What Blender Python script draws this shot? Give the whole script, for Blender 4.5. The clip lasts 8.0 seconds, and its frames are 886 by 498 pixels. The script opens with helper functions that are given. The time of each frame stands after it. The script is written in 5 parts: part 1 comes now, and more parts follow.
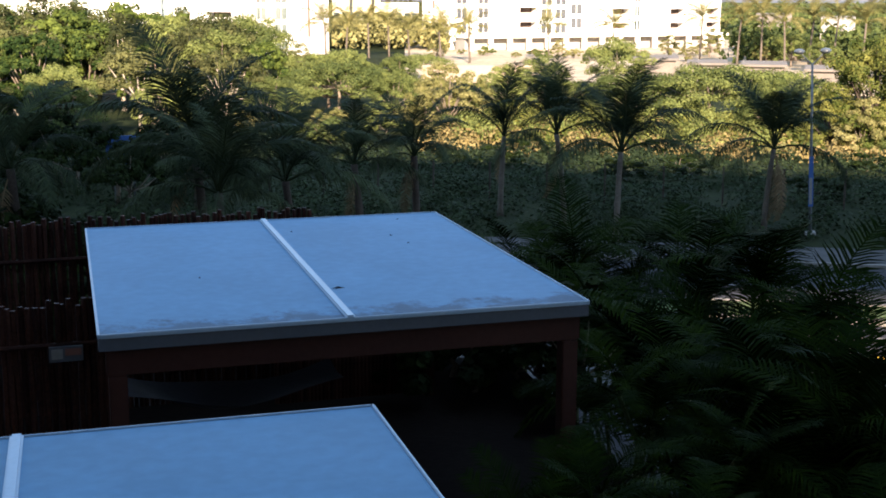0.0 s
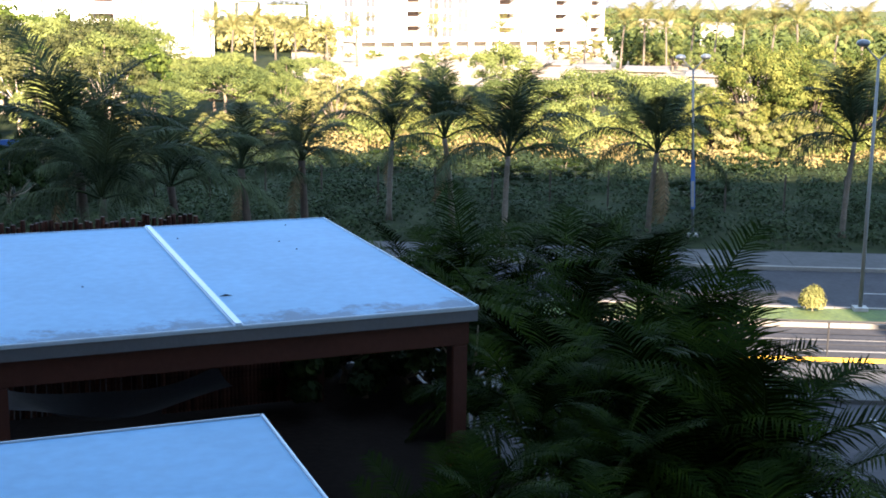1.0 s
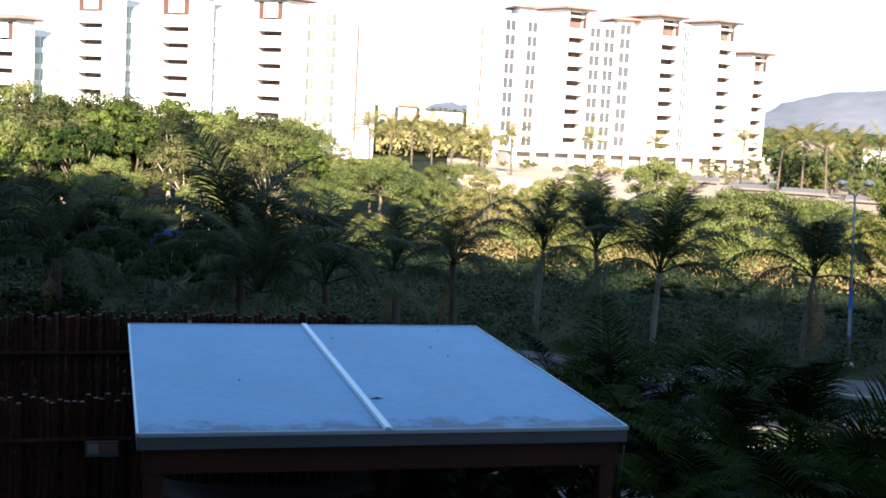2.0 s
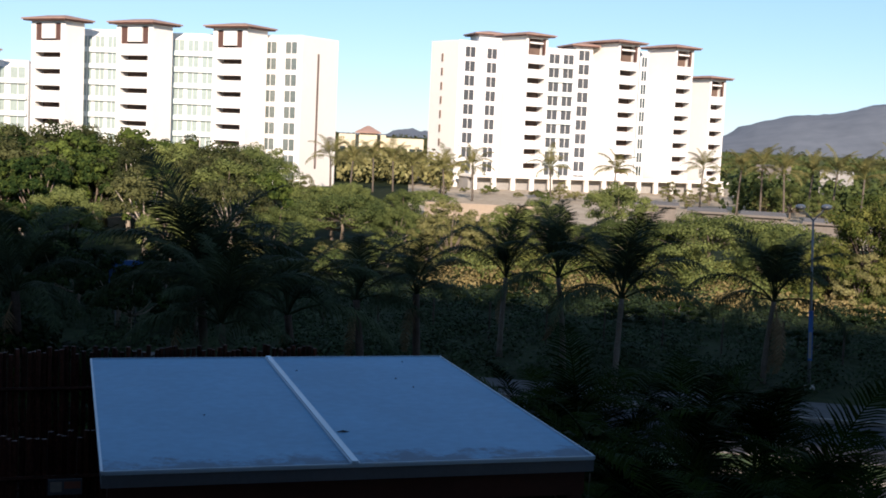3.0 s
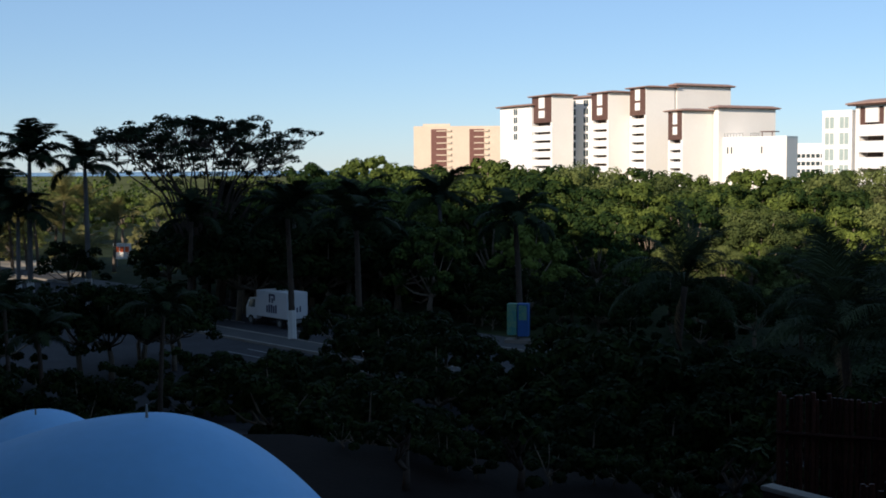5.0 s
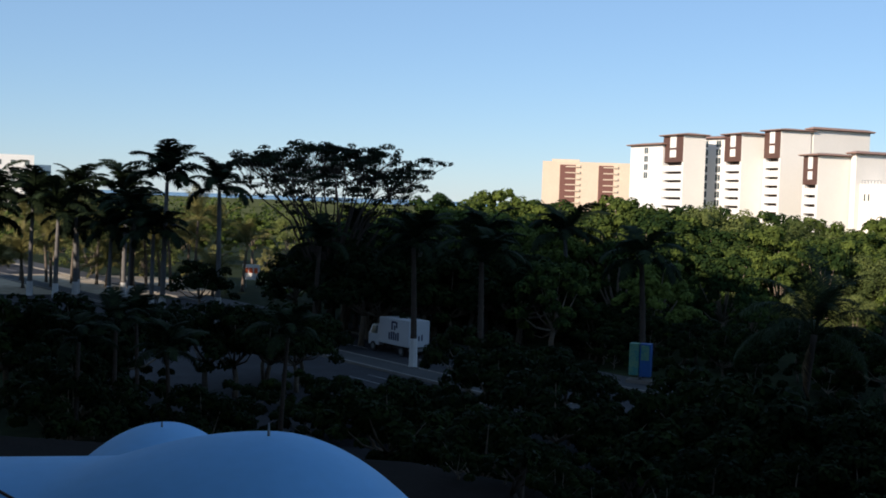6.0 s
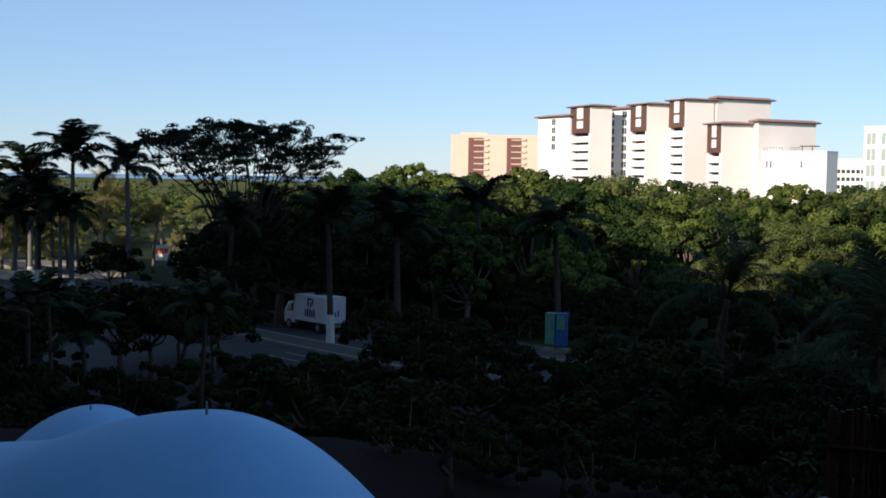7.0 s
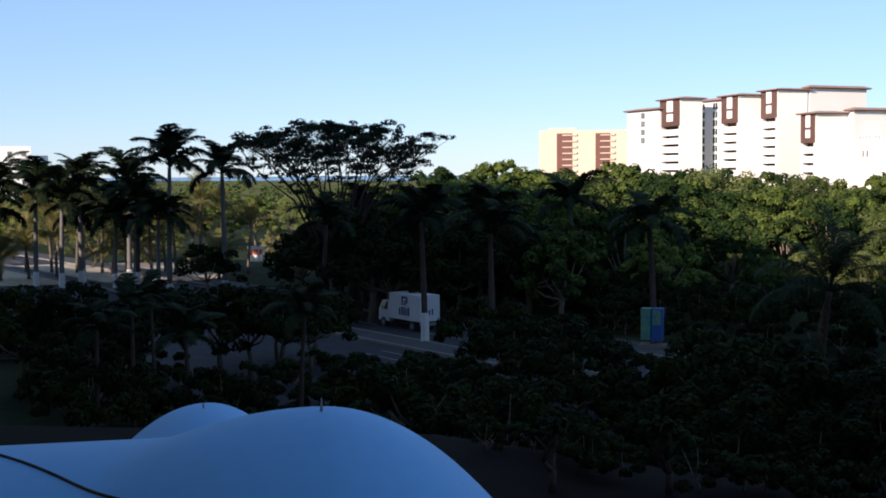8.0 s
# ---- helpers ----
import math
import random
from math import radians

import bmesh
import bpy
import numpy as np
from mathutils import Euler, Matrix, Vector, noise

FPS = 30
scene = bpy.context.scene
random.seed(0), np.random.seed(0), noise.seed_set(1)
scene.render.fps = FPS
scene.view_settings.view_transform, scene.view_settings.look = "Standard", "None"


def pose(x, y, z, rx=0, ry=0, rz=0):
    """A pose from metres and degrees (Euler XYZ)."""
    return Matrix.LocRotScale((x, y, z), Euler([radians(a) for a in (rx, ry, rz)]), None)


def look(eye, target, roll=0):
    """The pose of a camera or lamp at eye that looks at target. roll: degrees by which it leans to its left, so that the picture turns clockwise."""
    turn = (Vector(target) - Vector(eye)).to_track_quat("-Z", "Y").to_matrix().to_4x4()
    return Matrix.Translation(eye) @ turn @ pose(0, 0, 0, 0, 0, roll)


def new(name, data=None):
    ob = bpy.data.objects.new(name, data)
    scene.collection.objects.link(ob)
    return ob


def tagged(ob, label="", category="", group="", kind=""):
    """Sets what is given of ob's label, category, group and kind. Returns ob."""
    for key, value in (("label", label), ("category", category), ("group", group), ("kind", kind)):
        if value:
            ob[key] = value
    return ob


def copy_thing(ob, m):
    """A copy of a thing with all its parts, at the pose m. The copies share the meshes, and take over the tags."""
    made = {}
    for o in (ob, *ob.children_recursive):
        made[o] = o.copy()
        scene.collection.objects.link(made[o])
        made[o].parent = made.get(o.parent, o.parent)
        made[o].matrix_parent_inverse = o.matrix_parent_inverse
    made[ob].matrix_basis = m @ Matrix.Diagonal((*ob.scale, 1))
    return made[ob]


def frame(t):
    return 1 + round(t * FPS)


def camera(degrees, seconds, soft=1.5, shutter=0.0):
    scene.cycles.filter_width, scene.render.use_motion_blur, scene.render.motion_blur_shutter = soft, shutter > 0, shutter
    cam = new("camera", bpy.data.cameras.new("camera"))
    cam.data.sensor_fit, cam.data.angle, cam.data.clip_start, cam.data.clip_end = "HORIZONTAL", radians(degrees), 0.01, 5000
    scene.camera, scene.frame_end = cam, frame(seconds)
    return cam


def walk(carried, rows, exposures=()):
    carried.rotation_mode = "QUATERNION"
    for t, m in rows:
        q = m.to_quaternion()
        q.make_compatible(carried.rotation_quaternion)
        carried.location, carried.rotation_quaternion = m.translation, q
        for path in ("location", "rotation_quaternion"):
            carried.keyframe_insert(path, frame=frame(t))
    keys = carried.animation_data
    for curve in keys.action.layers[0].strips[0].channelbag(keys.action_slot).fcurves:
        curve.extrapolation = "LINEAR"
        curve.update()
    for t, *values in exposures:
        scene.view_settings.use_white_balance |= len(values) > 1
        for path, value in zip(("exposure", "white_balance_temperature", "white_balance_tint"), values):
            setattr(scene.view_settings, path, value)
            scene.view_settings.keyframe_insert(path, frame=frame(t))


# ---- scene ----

# ---- camera and walk ----
# seconds, x, y, z, turn to the left, tilt up, lean to the left (degrees)
PATH = [
    (0.0, 0.192, 0.095, 9.912, -3.67, -11.30, 0.12),
    (0.5, 0.152, 0.095, 9.902, -7.13, -11.72, 0.71),
    (1.0, 0.190, 0.113, 9.940, -8.77, -11.11, 0.65),
    (1.5, 0.045, 0.090, 9.995, -6.45, -8.07, 2.07),
    (2.0, 0.059, 0.038, 10.014, -2.01, -6.49, 3.02),
    (3.3, -0.029, 0.030, 10.093, -3.93, -4.68, 2.48),
    (3.5, -0.071, -0.038, 10.077, -0.02, -4.40, 2.09),
    (4.0, -0.078, -0.140, 10.047, 13.41, -4.46, -0.36),
    (4.5, -0.060, 0.003, 10.045, 28.12, -4.28, -0.24),
    (5.0, 0.135, 0.140, 10.025, 36.03, -3.67, -0.32),
    (5.2, 0.060, 0.064, 10.014, 38.23, -2.95, -0.10),
    (6.3, 0.155, 0.125, 10.015, 41.84, -2.22, 2.21),
    (6.5, 0.160, 0.120, 10.012, 38.83, -2.42, 2.59),
    (7.0, -0.055, -0.074, 9.979, 37.59, -3.30, 0.78),
    (7.5, -0.168, -0.165, 9.992, 35.88, -5.94, -0.19),
    (8.0, -0.202, -0.240, 9.965, 41.62, -3.43, -0.39),
]
cam = camera(38.42, 8.0, soft=1.8)
walk(cam, [(t, pose(x, y, z, 90 + tilt, 0, turn) @ pose(0, 0, 0, 0, 0, lean)) for t, x, y, z, turn, tilt, lean in PATH],
     exposures=[(0.0, 2.08, 6450, 15), (0.5, 2.55, 6450, 15), (1.0, 3.0, 6450, 15), (1.5, 2.98, 6450, 15), (2.0, 2.1, 6000, 15), (2.5, 1.25, 5900, 15),
                (3.3, 0.54, 5800, 15), (4.0, 0.33, 5820, 13), (5.0, 0.46, 5820, 12), (6.5, 0.50, 5820, 12), (7.0, 0.55, 5800, 15), (7.5, 0.68, 5800, 17), (8.0, 0.80, 5800, 18)])

# ---- world and sun ----
SUN_TURN, SUN_HEIGHT = 180.0, 22.0      # degrees; the sun stands behind the hotel that the camera looks out of
world = bpy.data.worlds.new("sky")
scene.world = world
world.use_nodes = True
wn = world.node_tree.nodes
sky = wn.new("ShaderNodeTexSky")
sky.sky_type = "NISHITA"
sky.sun_disc = False
sky.sun_elevation = radians(SUN_HEIGHT)
sky.sun_rotation = radians(SUN_TURN)
sky.altitude = 1200
sky.air_density, sky.dust_density, sky.ozone_density = 1.0, 0.15, 3.2
wn["Background"].inputs["Strength"].default_value = 0.082
haze = wn.new("ShaderNodeMix")          # thin even haze over the clear sky
haze.data_type = "RGBA"
haze.inputs["Factor"].default_value = 0.42
haze.inputs["B"].default_value = (3.3, 4.7, 6.0, 1)
world.node_tree.links.new(sky.outputs[0], haze.inputs["A"])
world.node_tree.links.new(haze.outputs["Result"], wn["Background"].inputs["Color"])
sun = new("sun", bpy.data.lights.new("sun", "SUN"))
sun.data.energy, sun.data.angle, sun.data.color = 5.0, radians(0.5), (1.0, 0.80, 0.58)
sun_way = Vector((math.sin(radians(SUN_TURN)) * math.cos(radians(SUN_HEIGHT)), math.cos(radians(SUN_TURN)) * math.cos(radians(SUN_HEIGHT)), math.sin(radians(SUN_HEIGHT))))
sun.matrix_world = look(sun_way * 300, (0, 0, 0))


# ---- materials ----
def mat(name, color, rough=0.8, vary=0.25, scale=3.0, bump=0.0, metal=0.0, other=None, island=0.0, spec=0.5, through_light=0.0, fine=9.0, apart=None):
    """Principled surface with a coarse and a fine noise in its colour and relief; island: change from piece to piece; apart: change from thing to thing."""
    m = bpy.data.materials.new(name)
    m.use_nodes = True
    nt = m.node_tree
    N, L = nt.nodes, nt.links
    b = N["Principled BSDF"]
    b.inputs["Roughness"].default_value, b.inputs["Metallic"].default_value = rough, metal
    b.inputs["Specular IOR Level"].default_value = spec
    co = N.new("ShaderNodeTexCoord")
    n1, n2 = N.new("ShaderNodeTexNoise"), N.new("ShaderNodeTexNoise")
    for n, s in ((n1, scale), (n2, scale * fine)):
        n.inputs["Scale"].default_value, n.inputs["Detail"].default_value = s, 5
        L.new(co.outputs["Object"], n.inputs["Vector"])
    mix = N.new("ShaderNodeMix")
    mix.data_type = "RGBA"
    dark = [c * (1 - vary) for c in color]
    mix.inputs["A"].default_value, mix.inputs["B"].default_value = (*dark, 1), (*(other or [min(1, c * (1 + vary)) for c in color]), 1)
    avg = N.new("ShaderNodeMath")
    avg.operation = "MULTIPLY_ADD"
    avg.inputs[1].default_value, avg.inputs[2].default_value = 2.6, -1.05
    add = N.new("ShaderNodeMath")
    add.operation = "ADD"
    half = N.new("ShaderNodeMath")
    half.operation = "MULTIPLY"
    half.inputs[1].default_value = 0.5
    L.new(n1.outputs["Fac"], add.inputs[0]), L.new(n2.outputs["Fac"], add.inputs[1])
    L.new(add.outputs[0], half.inputs[0]), L.new(half.outputs[0], avg.inputs[0])
    value = avg.outputs[0]
    if island:
        geo, inf, r1 = N.new("ShaderNodeNewGeometry"), N.new("ShaderNodeObjectInfo"), N.new("ShaderNodeMath")
        r1.operation = "ADD"
        own = N.new("ShaderNodeMath")
        own.operation = "MULTIPLY_ADD"
        own.inputs[1].default_value = ratio = 1.0 if apart is None else apart / island
        own.inputs[2].default_value = (1.0 - ratio) / 2
        L.new(inf.outputs["Random"], own.inputs[0])
        L.new(geo.outputs["Random Per Island"], r1.inputs[0]), L.new(own.outputs[0], r1.inputs[1])
        r2 = N.new("ShaderNodeMath")
        r2.operation = "MULTIPLY_ADD"
        r2.inputs[1].default_value = island
        L.new(r1.outputs[0], r2.inputs[0])
        sub = N.new("ShaderNodeMath")
        sub.operation = "SUBTRACT"
        sub.inputs[1].default_value = island
        L.new(value, sub.inputs[0]), L.new(sub.outputs[0], r2.inputs[2])
        value = r2.outputs[0]
    mix.clamp_factor = True
    L.new(value, mix.inputs["Factor"])
    L.new(mix.outputs["Result"], b.inputs["Base Color"])
    if bump:
        bp = N.new("ShaderNodeBump")
        bp.inputs["Strength"].default_value, bp.inputs["Distance"].default_value = bump, 0.03
        L.new(n2.outputs["Fac"], bp.inputs["Height"]), L.new(bp.outputs[0], b.inputs["Normal"])
    if through_light:
        tr, ms = N.new("ShaderNodeBsdfTranslucent"), N.new("ShaderNodeMixShader")
        ms.inputs[0].default_value = through_light
        L.new(mix.outputs["Result"], tr.inputs["Color"])
        L.new(b.outputs[0], ms.inputs[1]), L.new(tr.outputs[0], ms.inputs[2])
        L.new(ms.outputs[0], N["Material Output"].inputs["Surface"])
    return m


def leaf(name, color, other, rough=0.7, island=0.38, apart=None):
    return mat(name, color, rough, 0.35, 0.35, other=other, island=island, spec=0.06, through_light=0.15, fine=5.0, apart=apart)


# earth colour kept dark to carry the shade of the near field
EARTH = mat("shade_dark_earth_and_grass", (0.018, 0.028, 0.012), 0.95, 0.4, 0.15, 0.4, other=(0.038, 0.048, 0.020), spec=0.05)
GRASS = mat("lawn", (0.05, 0.09, 0.02), 0.9, 0.35, 0.8, 0.5, other=(0.12, 0.16, 0.03))
STRAW = mat("dry_grass", (0.20, 0.16, 0.065), 0.95, 0.3, 0.5, 0.5, other=(0.33, 0.26, 0.12), island=0.4, spec=0.05)
ASPHALT = mat("asphalt", (0.052, 0.053, 0.059), 0.9, 0.25, 0.6, 0.3, spec=0.05)
PAVING = mat("concrete_paving", (0.072, 0.073, 0.075), 0.9, 0.22, 0.5, 0.3, spec=0.1)
KERB = mat("kerb_concrete", (0.20, 0.19, 0.175), 0.9, 0.2, 1.2, 0.3, spec=0.1)
YELLOW = mat("yellow_kerb_paint", (0.72, 0.42, 0.02), 0.6, 0.18, 1.5, 0.2)
LINE = mat("road_marking_paint", (0.19, 0.19, 0.19), 0.7, 0.2, 1.5)
# white sheet, with the blue sky light of the shade put into its colour
ROOF_SHEET = mat("white_roof_sky_tinted", (0.098, 0.236, 0.395), 0.6, 0.14, 0.7, 0.05, spec=0.12)


def stain(m, strength):
    """Grey water marks that gather along the low edge of a roof sheet, with a ragged border."""
    N, L = m.node_tree.nodes, m.node_tree.links
    b = N["Principled BSDF"]
    src = b.inputs["Base Color"].links[0].from_socket
    co, sep, nz = N.new("ShaderNodeTexCoord"), N.new("ShaderNodeSeparateXYZ"), N.new("ShaderNodeTexNoise")
    nz.inputs["Scale"].default_value, nz.inputs["Detail"].default_value, nz.inputs["Roughness"].default_value = 1.5, 9, 0.7
    L.new(co.outputs["Object"], sep.inputs[0]), L.new(co.outputs["Object"], nz.inputs["Vector"])
    a, c, d = N.new("ShaderNodeMath"), N.new("ShaderNodeMath"), N.new("ShaderNodeMapRange")
    a.operation, c.operation = "MULTIPLY", "SUBTRACT"
    a.inputs[1].default_value = 2.7
    L.new(nz.outputs["Fac"], a.inputs[0]), L.new(a.outputs[0], c.inputs[0]), L.new(sep.outputs["Y"], c.inputs[1])
    d.inputs["From Min"].default_value, d.inputs["From Max"].default_value, d.inputs["To Max"].default_value = 0.85, 1.2, strength
    L.new(c.outputs[0], d.inputs["Value"])
    mx = N.new("ShaderNodeMix")
    mx.data_type = "RGBA"
    mx.inputs["B"].default_value = (0.04, 0.07, 0.115, 1)
    L.new(d.outputs[0], mx.inputs["Factor"]), L.new(src, mx.inputs["A"]), L.new(mx.outputs["Result"], b.inputs["Base Color"])


stain(ROOF_SHEET, 0.8)
# same blue tint as the roof sheet
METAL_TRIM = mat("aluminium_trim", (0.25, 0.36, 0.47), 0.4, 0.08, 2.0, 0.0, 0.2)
FASCIA = mat("grey_fascia", (0.05, 0.062, 0.08), 0.6, 0.12, 2.0, 0.1)
TIMBER = mat("red_brown_timber", (0.036, 0.012, 0.009), 0.6, 0.25, 1.2, 0.15, spec=0.2)
BAMBOO = mat("stained_bamboo", (0.025, 0.011, 0.009), 0.6, 0.4, 2.5, 0.3, other=(0.07, 0.030, 0.022), island=0.6, spec=0.05)
# tent cloth is white; its blue is sky light painted in
TENT = mat("tent_cloth_sky_tinted", (0.172, 0.415, 0.75), 0.6, 0.05, 0.6, 0.04, through_light=0.12, spec=0.2)
STEM = mat("palm_trunk", (0.14, 0.118, 0.095), 0.9, 0.4, 2.0, 0.6, spec=0.1)
LIME = mat("whitewashed_trunk", (0.58, 0.58, 0.57), 0.9, 0.12, 2.0, 0.3)
BARK = mat("grey_bark", (0.20, 0.16, 0.12), 0.95, 0.35, 1.5, 0.6)
PALE_BARK = mat("pale_bark", (0.42, 0.36, 0.29), 0.95, 0.25, 1.5, 0.5)
GREY_TRUNK = mat("smooth_grey_trunk", (0.16, 0.155, 0.15), 0.9, 0.3, 1.5, 0.3, spec=0.1)
# also put on palm trunks in shady spots, to paint their shade
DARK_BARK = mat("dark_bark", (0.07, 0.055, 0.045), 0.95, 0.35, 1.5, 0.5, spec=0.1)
CANE = mat("areca_cane", (0.06, 0.075, 0.02), 0.6, 0.3, 4.0, 0.2)
COCO = leaf("coconut_leaf", (0.022, 0.036, 0.018), (0.070, 0.090, 0.040))
COCO_DRY = leaf("dry_coconut_leaf", (0.16, 0.11, 0.06), (0.26, 0.19, 0.11))
# the coconut leaf again, with sunlight put into its colour
COCO_SUNLIT = leaf("sunlit_coconut_leaf", (0.12, 0.125, 0.042), (0.33, 0.29, 0.11))
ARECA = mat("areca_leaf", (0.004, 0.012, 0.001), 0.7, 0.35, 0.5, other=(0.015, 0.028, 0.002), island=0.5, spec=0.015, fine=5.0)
ROYAL = leaf("royal_palm_leaf", (0.011, 0.020, 0.010), (0.034, 0.050, 0.020))
MANGO = leaf("dark_tree_leaf", (0.026, 0.052, 0.014), (0.168, 0.212, 0.042), island=0.2, apart=0.7)
OLIVE = leaf("olive_tree_leaf", (0.042, 0.052, 0.020), (0.165, 0.168, 0.064), island=0.22, apart=0.6)
BRIGHT = leaf("bright_tree_leaf", (0.085, 0.115, 0.036), (0.235, 0.265, 0.080), island=0.22, apart=0.6)
GOLD = leaf("yellow_green_leaf", (0.165, 0.17, 0.055), (0.34, 0.31, 0.135))
VINE = leaf("creeper_leaf", (0.070, 0.100, 0.022), (0.31, 0.295, 0.080), island=0.22)
WEED = leaf("weed_leaf", (0.022, 0.039, 0.017), (0.058, 0.080, 0.035))
# near-black green: the shade round these plants is put into the leaf colour
SHRUB = leaf("shade_dark_shrub_leaf", (0.008, 0.017, 0.004), (0.031, 0.048, 0.010))
STUCCO = mat("white_stucco", (0.80, 0.79, 0.76), 0.9, 0.05, 0.15, 0.1)
BEIGE = mat("cream_stucco", (0.80, 0.765, 0.70), 0.9, 0.03, 0.15, 0.03)
SAND_WALL = mat("sand_render", (0.34, 0.275, 0.205), 0.9, 0.12, 0.3, 0.2)
TAN = mat("tan_stucco", (0.64, 0.52, 0.40), 0.9, 0.08, 0.15, 0.1)
OCHRE = mat("ochre_stucco", (0.66, 0.59, 0.43), 0.9, 0.08, 0.15, 0.1)
BROWN = mat("dark_brown_cladding", (0.10, 0.050, 0.038), 0.7, 0.15, 0.5)
MAROON = mat("maroon_cladding", (0.16, 0.070, 0.055), 0.8, 0.12, 0.5)
CLAY = mat("clay_roof_tiles", (0.33, 0.21, 0.165), 0.85, 0.2, 0.6, 0.3)
DULL_WALL = mat("dull_render", (0.17, 0.15, 0.13), 0.9, 0.2, 0.4, 0.2)
CONCRETE = mat("raw_concrete", (0.34, 0.33, 0.31), 0.9, 0.2, 0.4, 0.3)
# brown that stands for the shade inside the balconies
SHADE = mat("recess_shade_paint", (0.16, 0.11, 0.085), 0.9, 0.15, 0.4)
DARK_OPENING = mat("dark_unglazed_opening", (0.06, 0.068, 0.078), 0.8, 0.2, 0.4)
GLASS = mat("window_glass", (0.05, 0.07, 0.075), 0.08, 0.2, 0.3, spec=0.8)
GREY_GLASS = mat("grey_green_window_glass", (0.15, 0.18, 0.17), 0.12, 0.25, 0.3, spec=0.7)
GREEN_GLASS = mat("greenish_window_glass", (0.34, 0.41, 0.385), 0.12, 0.15, 0.3, spec=0.7)
RAIL_GLASS = mat("pale_rail_glass", (0.62, 0.68, 0.66), 0.25, 0.08, 0.4)
STEEL = mat("galvanised_steel", (0.15, 0.16, 0.165), 0.6, 0.15, 2.0, 0.0, 0.1)
WHITE_PAINT = mat("white_vehicle_paint", (0.50, 0.52, 0.55), 0.3, 0.04, 1.0)
RUBBER = mat("black_rubber", (0.02, 0.02, 0.022), 0.8, 0.2, 3.0)
PRINT_BLUE = mat("blue_print", (0.02, 0.085, 0.27), 0.6, 0.15, 2.0)
PRINT_TEAL = mat("teal_print", (0.04, 0.25, 0.26), 0.6, 0.35, 1.2, other=(0.26, 0.34, 0.10))
PRINT_RED = mat("orange_red_print", (0.75, 0.13, 0.03), 0.6, 0.1, 2.0)
PRINT_NAVY = mat("navy_print", (0.02, 0.03, 0.08), 0.6, 0.1, 2.0)
LAMP_GLASS = mat("opal_lamp_glass", (0.09, 0.105, 0.125), 0.3, 0.05, 1.0)
# distance haze is put into the hill colour as blue-grey
ROCK = mat("hazed_hill_scrub", (0.13, 0.147, 0.17), 1.0, 0.2, 0.004, other=(0.165, 0.182, 0.205))
POOL_TILE = mat("pool_coping_stone", (0.034, 0.036, 0.042), 0.7, 0.2, 1.2, 0.2, spec=0.1)
WATER = mat("pool_water", (0.012, 0.04, 0.06), 0.03, 0.1, 0.6, 0.03, spec=0.55)
SEA = mat("sea", (0.08, 0.16, 0.24), 0.25, 0.1, 0.01, 0.1)
SOIL = mat("garden_soil", (0.013, 0.010, 0.009), 0.95, 0.3, 1.0, 0.5, spec=0.05)
SAND = mat("dusty_sand", (0.46, 0.38, 0.27), 0.95, 0.3, 0.12, 0.3, other=(0.60, 0.51, 0.39), spec=0.05)
POOL_WALL = mat("dark_pool_tile", (0.012, 0.022, 0.028), 0.5, 0.2, 2.0, 0.1, spec=0.2)
HOTEL = mat("hotel_stucco", (0.55, 0.42, 0.30), 0.9, 0.1, 0.2, 0.2)


